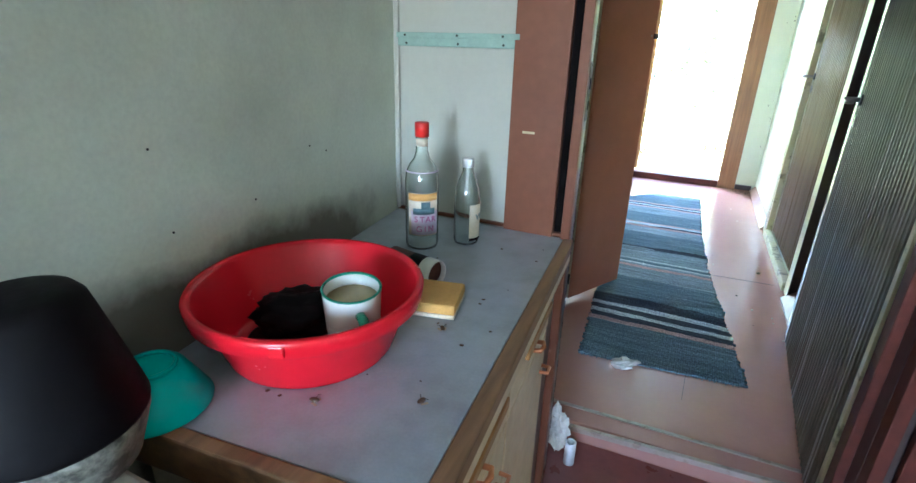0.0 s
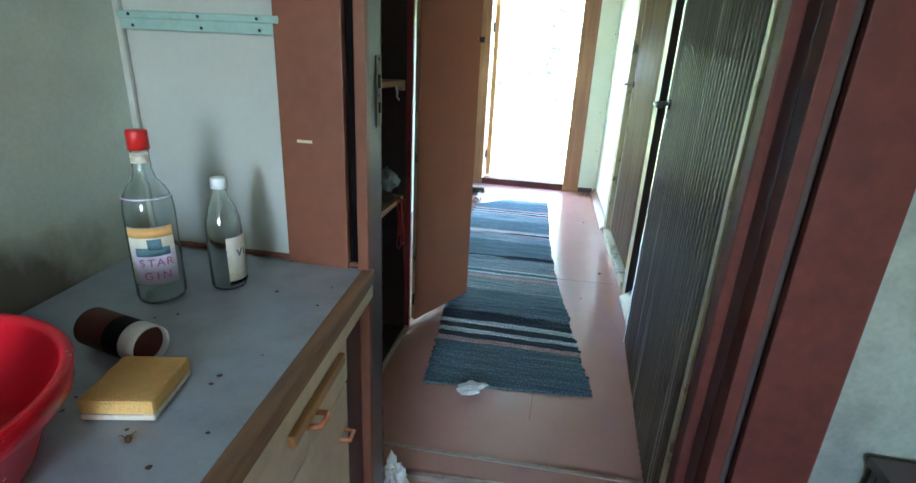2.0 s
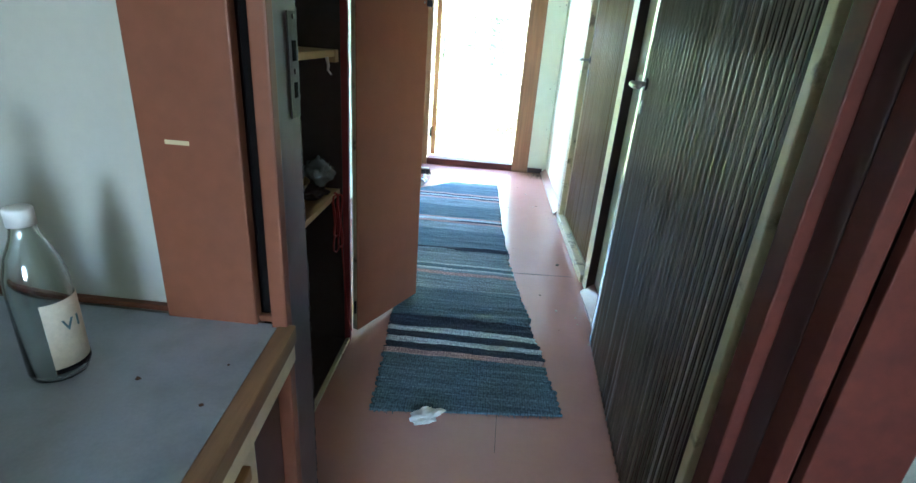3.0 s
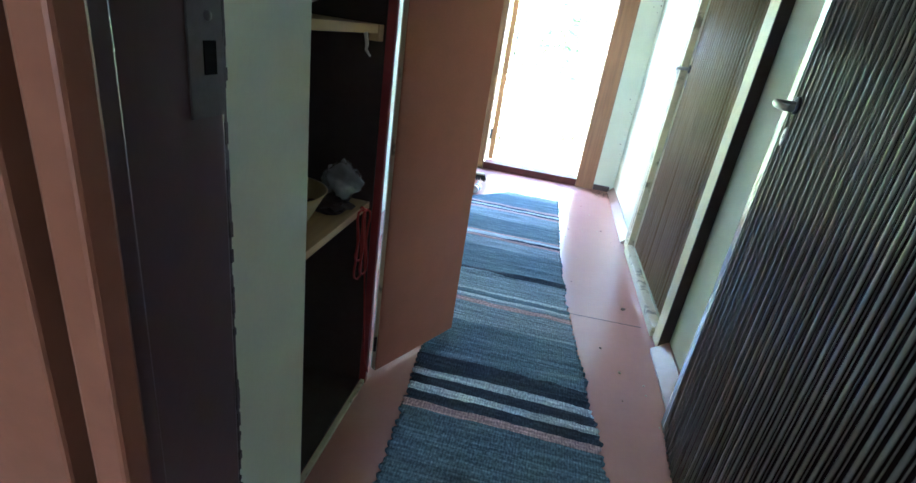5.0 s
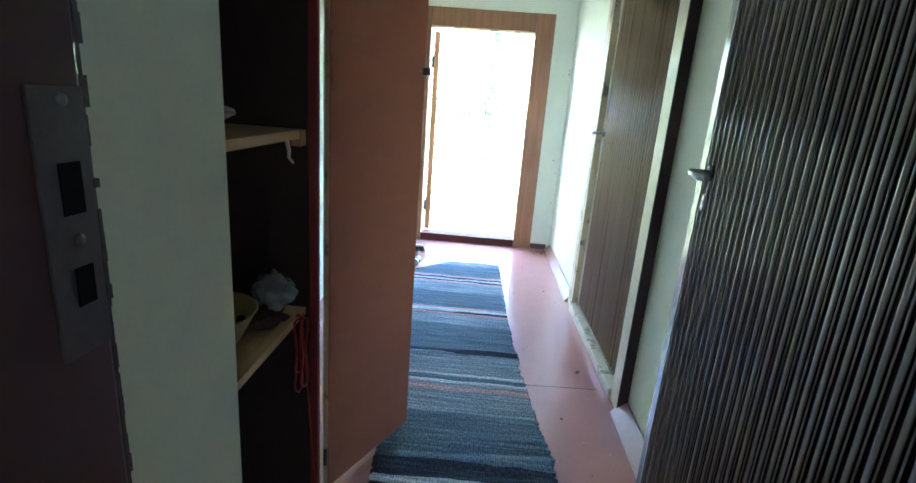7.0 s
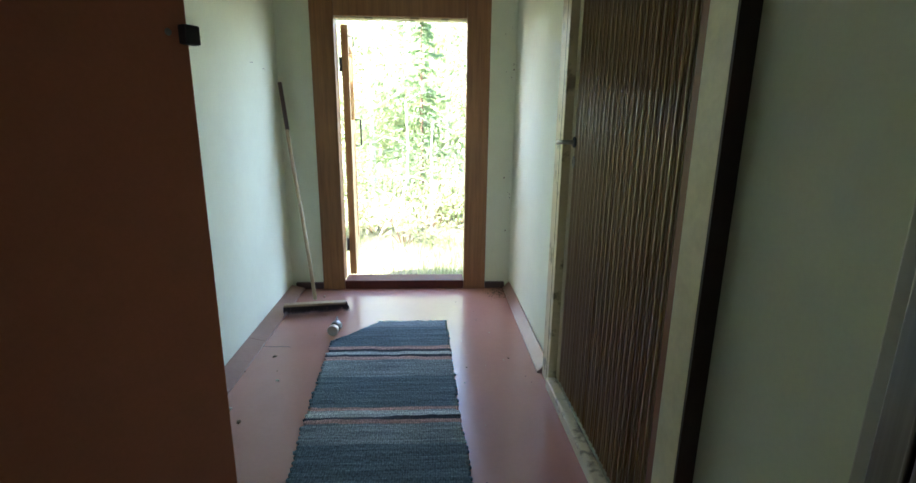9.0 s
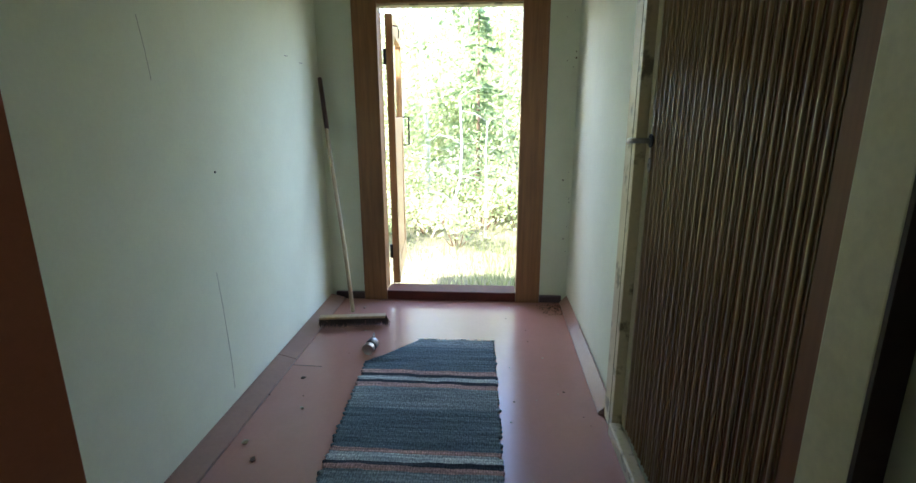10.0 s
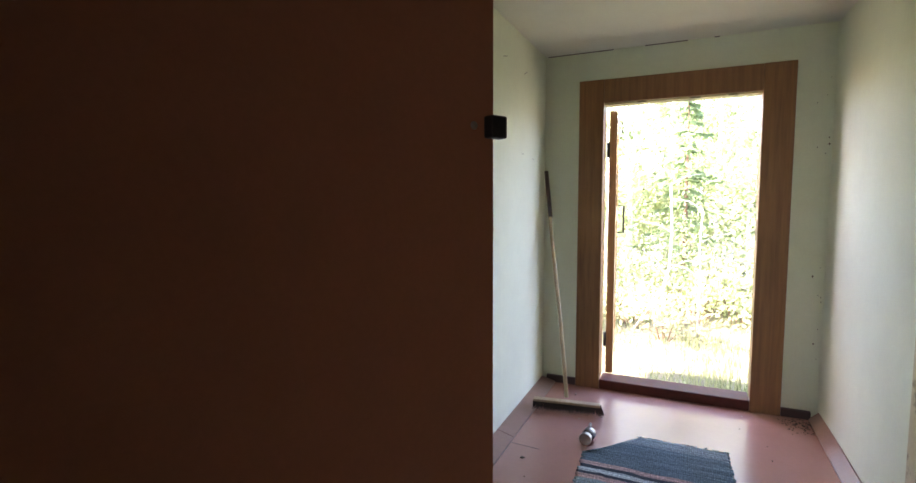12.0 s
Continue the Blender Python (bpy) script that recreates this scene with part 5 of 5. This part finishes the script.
def shrub(x, y, h, seed):
    rnd = random.Random(seed)
    t = thing("shrub", "leafy undergrowth shrub at the forest edge", "shrub", pose(x, y, GZ), "undergrowth shrubs")
    st, cr = bmesh.new(), bmesh.new()
    for k in range(9):
        a, l = rnd.uniform(0, 6.28), rnd.uniform(0.15, 0.5)
        e = Vector((l * math.cos(a), l * math.sin(a), h * rnd.uniform(0.6, 1.0)))
        s = Vector((0.05 * math.cos(a), 0.05 * math.sin(a), -0.05))
        u = Vector((0.007, 0, 0))
        vs = [st.verts.new(p) for p in (s - u, s + u, s + Vector((0, 0.01, 0)), e)]
        for f in ((0, 1, 3), (1, 2, 3), (2, 0, 3)):
            st.faces.new([vs[q] for q in f])
        leaf_cloud(cr, rnd, e * 0.75, (0.3, 0.3, h * 0.45), 30, 0.04)
    tagged(part("stem_mass", st, M_BARK, t), kind="stuff")
    part("leaves", cr, M_LEAF, t)


spruce(0.22, 12.4, 3.6, 5)
spruce(-3.4, 14.5, 6.5, 6)
rnd = random.Random(21)
for k, (x, y, h) in enumerate(((-0.6, 11.3, 4.2), (0.75, 13.4, 5.0), (1.9, 11.8, 4.4), (-1.9, 12.2, 5.2), (2.9, 13.2, 5.6), (-0.2, 15.2, 6.4), (1.4, 15.4, 6.0), (-2.4, 16.2, 7.0), (3.4, 16.6, 7.0), (0.6, 18.5, 7.5), (-1.2, 19.5, 8.0), (2.4, 20.0, 8.0), (-4.2, 18.5, 7.5), (4.8, 19.0, 7.6), (-3.3, 11.8, 4.6), (4.0, 12.0, 4.8), (-0.9, 13.6, 3.2), (1.3, 13.2, 2.8), (-1.5, 14.6, 3.6), (0.3, 14.4, 3.4), (2.2, 14.8, 3.8), (-0.3, 16.8, 4.6), (1.0, 17.2, 4.8), (1.3, 10.9, 2.2), (-1.4, 10.8, 2.0))):
    birch(x, y, h, 100 + k, 1700 if y < 14 else 2300, 0.052 if y < 14 else 0.08)
for k in range(8):
    shrub(rnd.uniform(-2.2, 2.6), rnd.uniform(10.4, 14.0), rnd.uniform(0.5, 1.5), 300 + k)
for k in range(22):
    y = rnd.uniform(8.7, 10.6)
    shrub(rnd.uniform(-0.26, 0.26) * (y - 2) + 0.15, y, rnd.uniform(0.22, 0.42) * (y - 7.4) ** 0.6, 340 + k)


def sapling(pts, r, label):
    """A thin bare stem with a few twigs."""
    t = thing("sapling", label, "sapling", pose(*pts[0]), "bare saplings")
    o = Vector(pts[0])
    rel = [Vector(p) - o for p in pts]
    part("stem", tube(rel, r, 8, r * 0.5), M_BIRCHBARK, t)
    for i, p in enumerate(rel[2:]):
        side = 1 if i % 2 else -1
        part("twig", tube([p, p + Vector((0.16 * side, 0.05, 0.10)), p + Vector((0.34 * side, 0.1, 0.13))], r * 0.4, 6, 0.002), M_BIRCHBARK, t)


sapling([(-0.30, 9.3, GZ), (-0.16, 9.3, -0.08), (0.0, 9.32, 0.16), (0.08, 9.35, 0.45), (0.10, 9.4, 0.9), (0.07, 9.4, 1.5)], 0.02, "pale birch sapling bent over at its foot")
sapling([(0.42, 9.1, GZ), (0.42, 9.1, 0.1), (0.43, 9.1, 0.4), (0.41, 9.1, 0.8), (0.43, 9.1, 1.2)], 0.013, "straight thin pale birch sapling")
sapling([(-0.75, 9.8, GZ), (-0.74, 9.8, 0.2), (-0.76, 9.8, 0.7), (-0.73, 9.8, 1.3), (-0.75, 9.8, 1.9)], 0.017, "straight thin pale birch sapling")
gb = bmesh.new()
for k in range(15000):
    y = 6.9 + 8.5 * rnd.random() ** 1.4
    x = rnd.uniform(-0.25, 0.25) * (y - 2) + 0.2
    h = rnd.uniform(0.02, 0.09) * (1 + 0.35 * max(0, y - 8)) + 0.14 * max(0, noise.noise(Vector((x * 0.9, y * 0.9, 3))))
    a = rnd.uniform(0, 6.28)
    d = Vector((math.cos(a), math.sin(a), 0))
    p = Vector((x, y, GZ - 0.02 + 0.06 * noise.noise(Vector((x * 0.7, y * 0.7, 0)))))
    vs = [gb.verts.new(q) for q in (p - d * 0.005, p + d * 0.005, p + Vector((-d.y * h * 0.4, d.x * h * 0.4, h)))]
    gb.faces.new(vs)
tagged(part("grass", gb, M_GRASS), "sunlit meadow grass before the forest edge", "grass", "", "stuff")
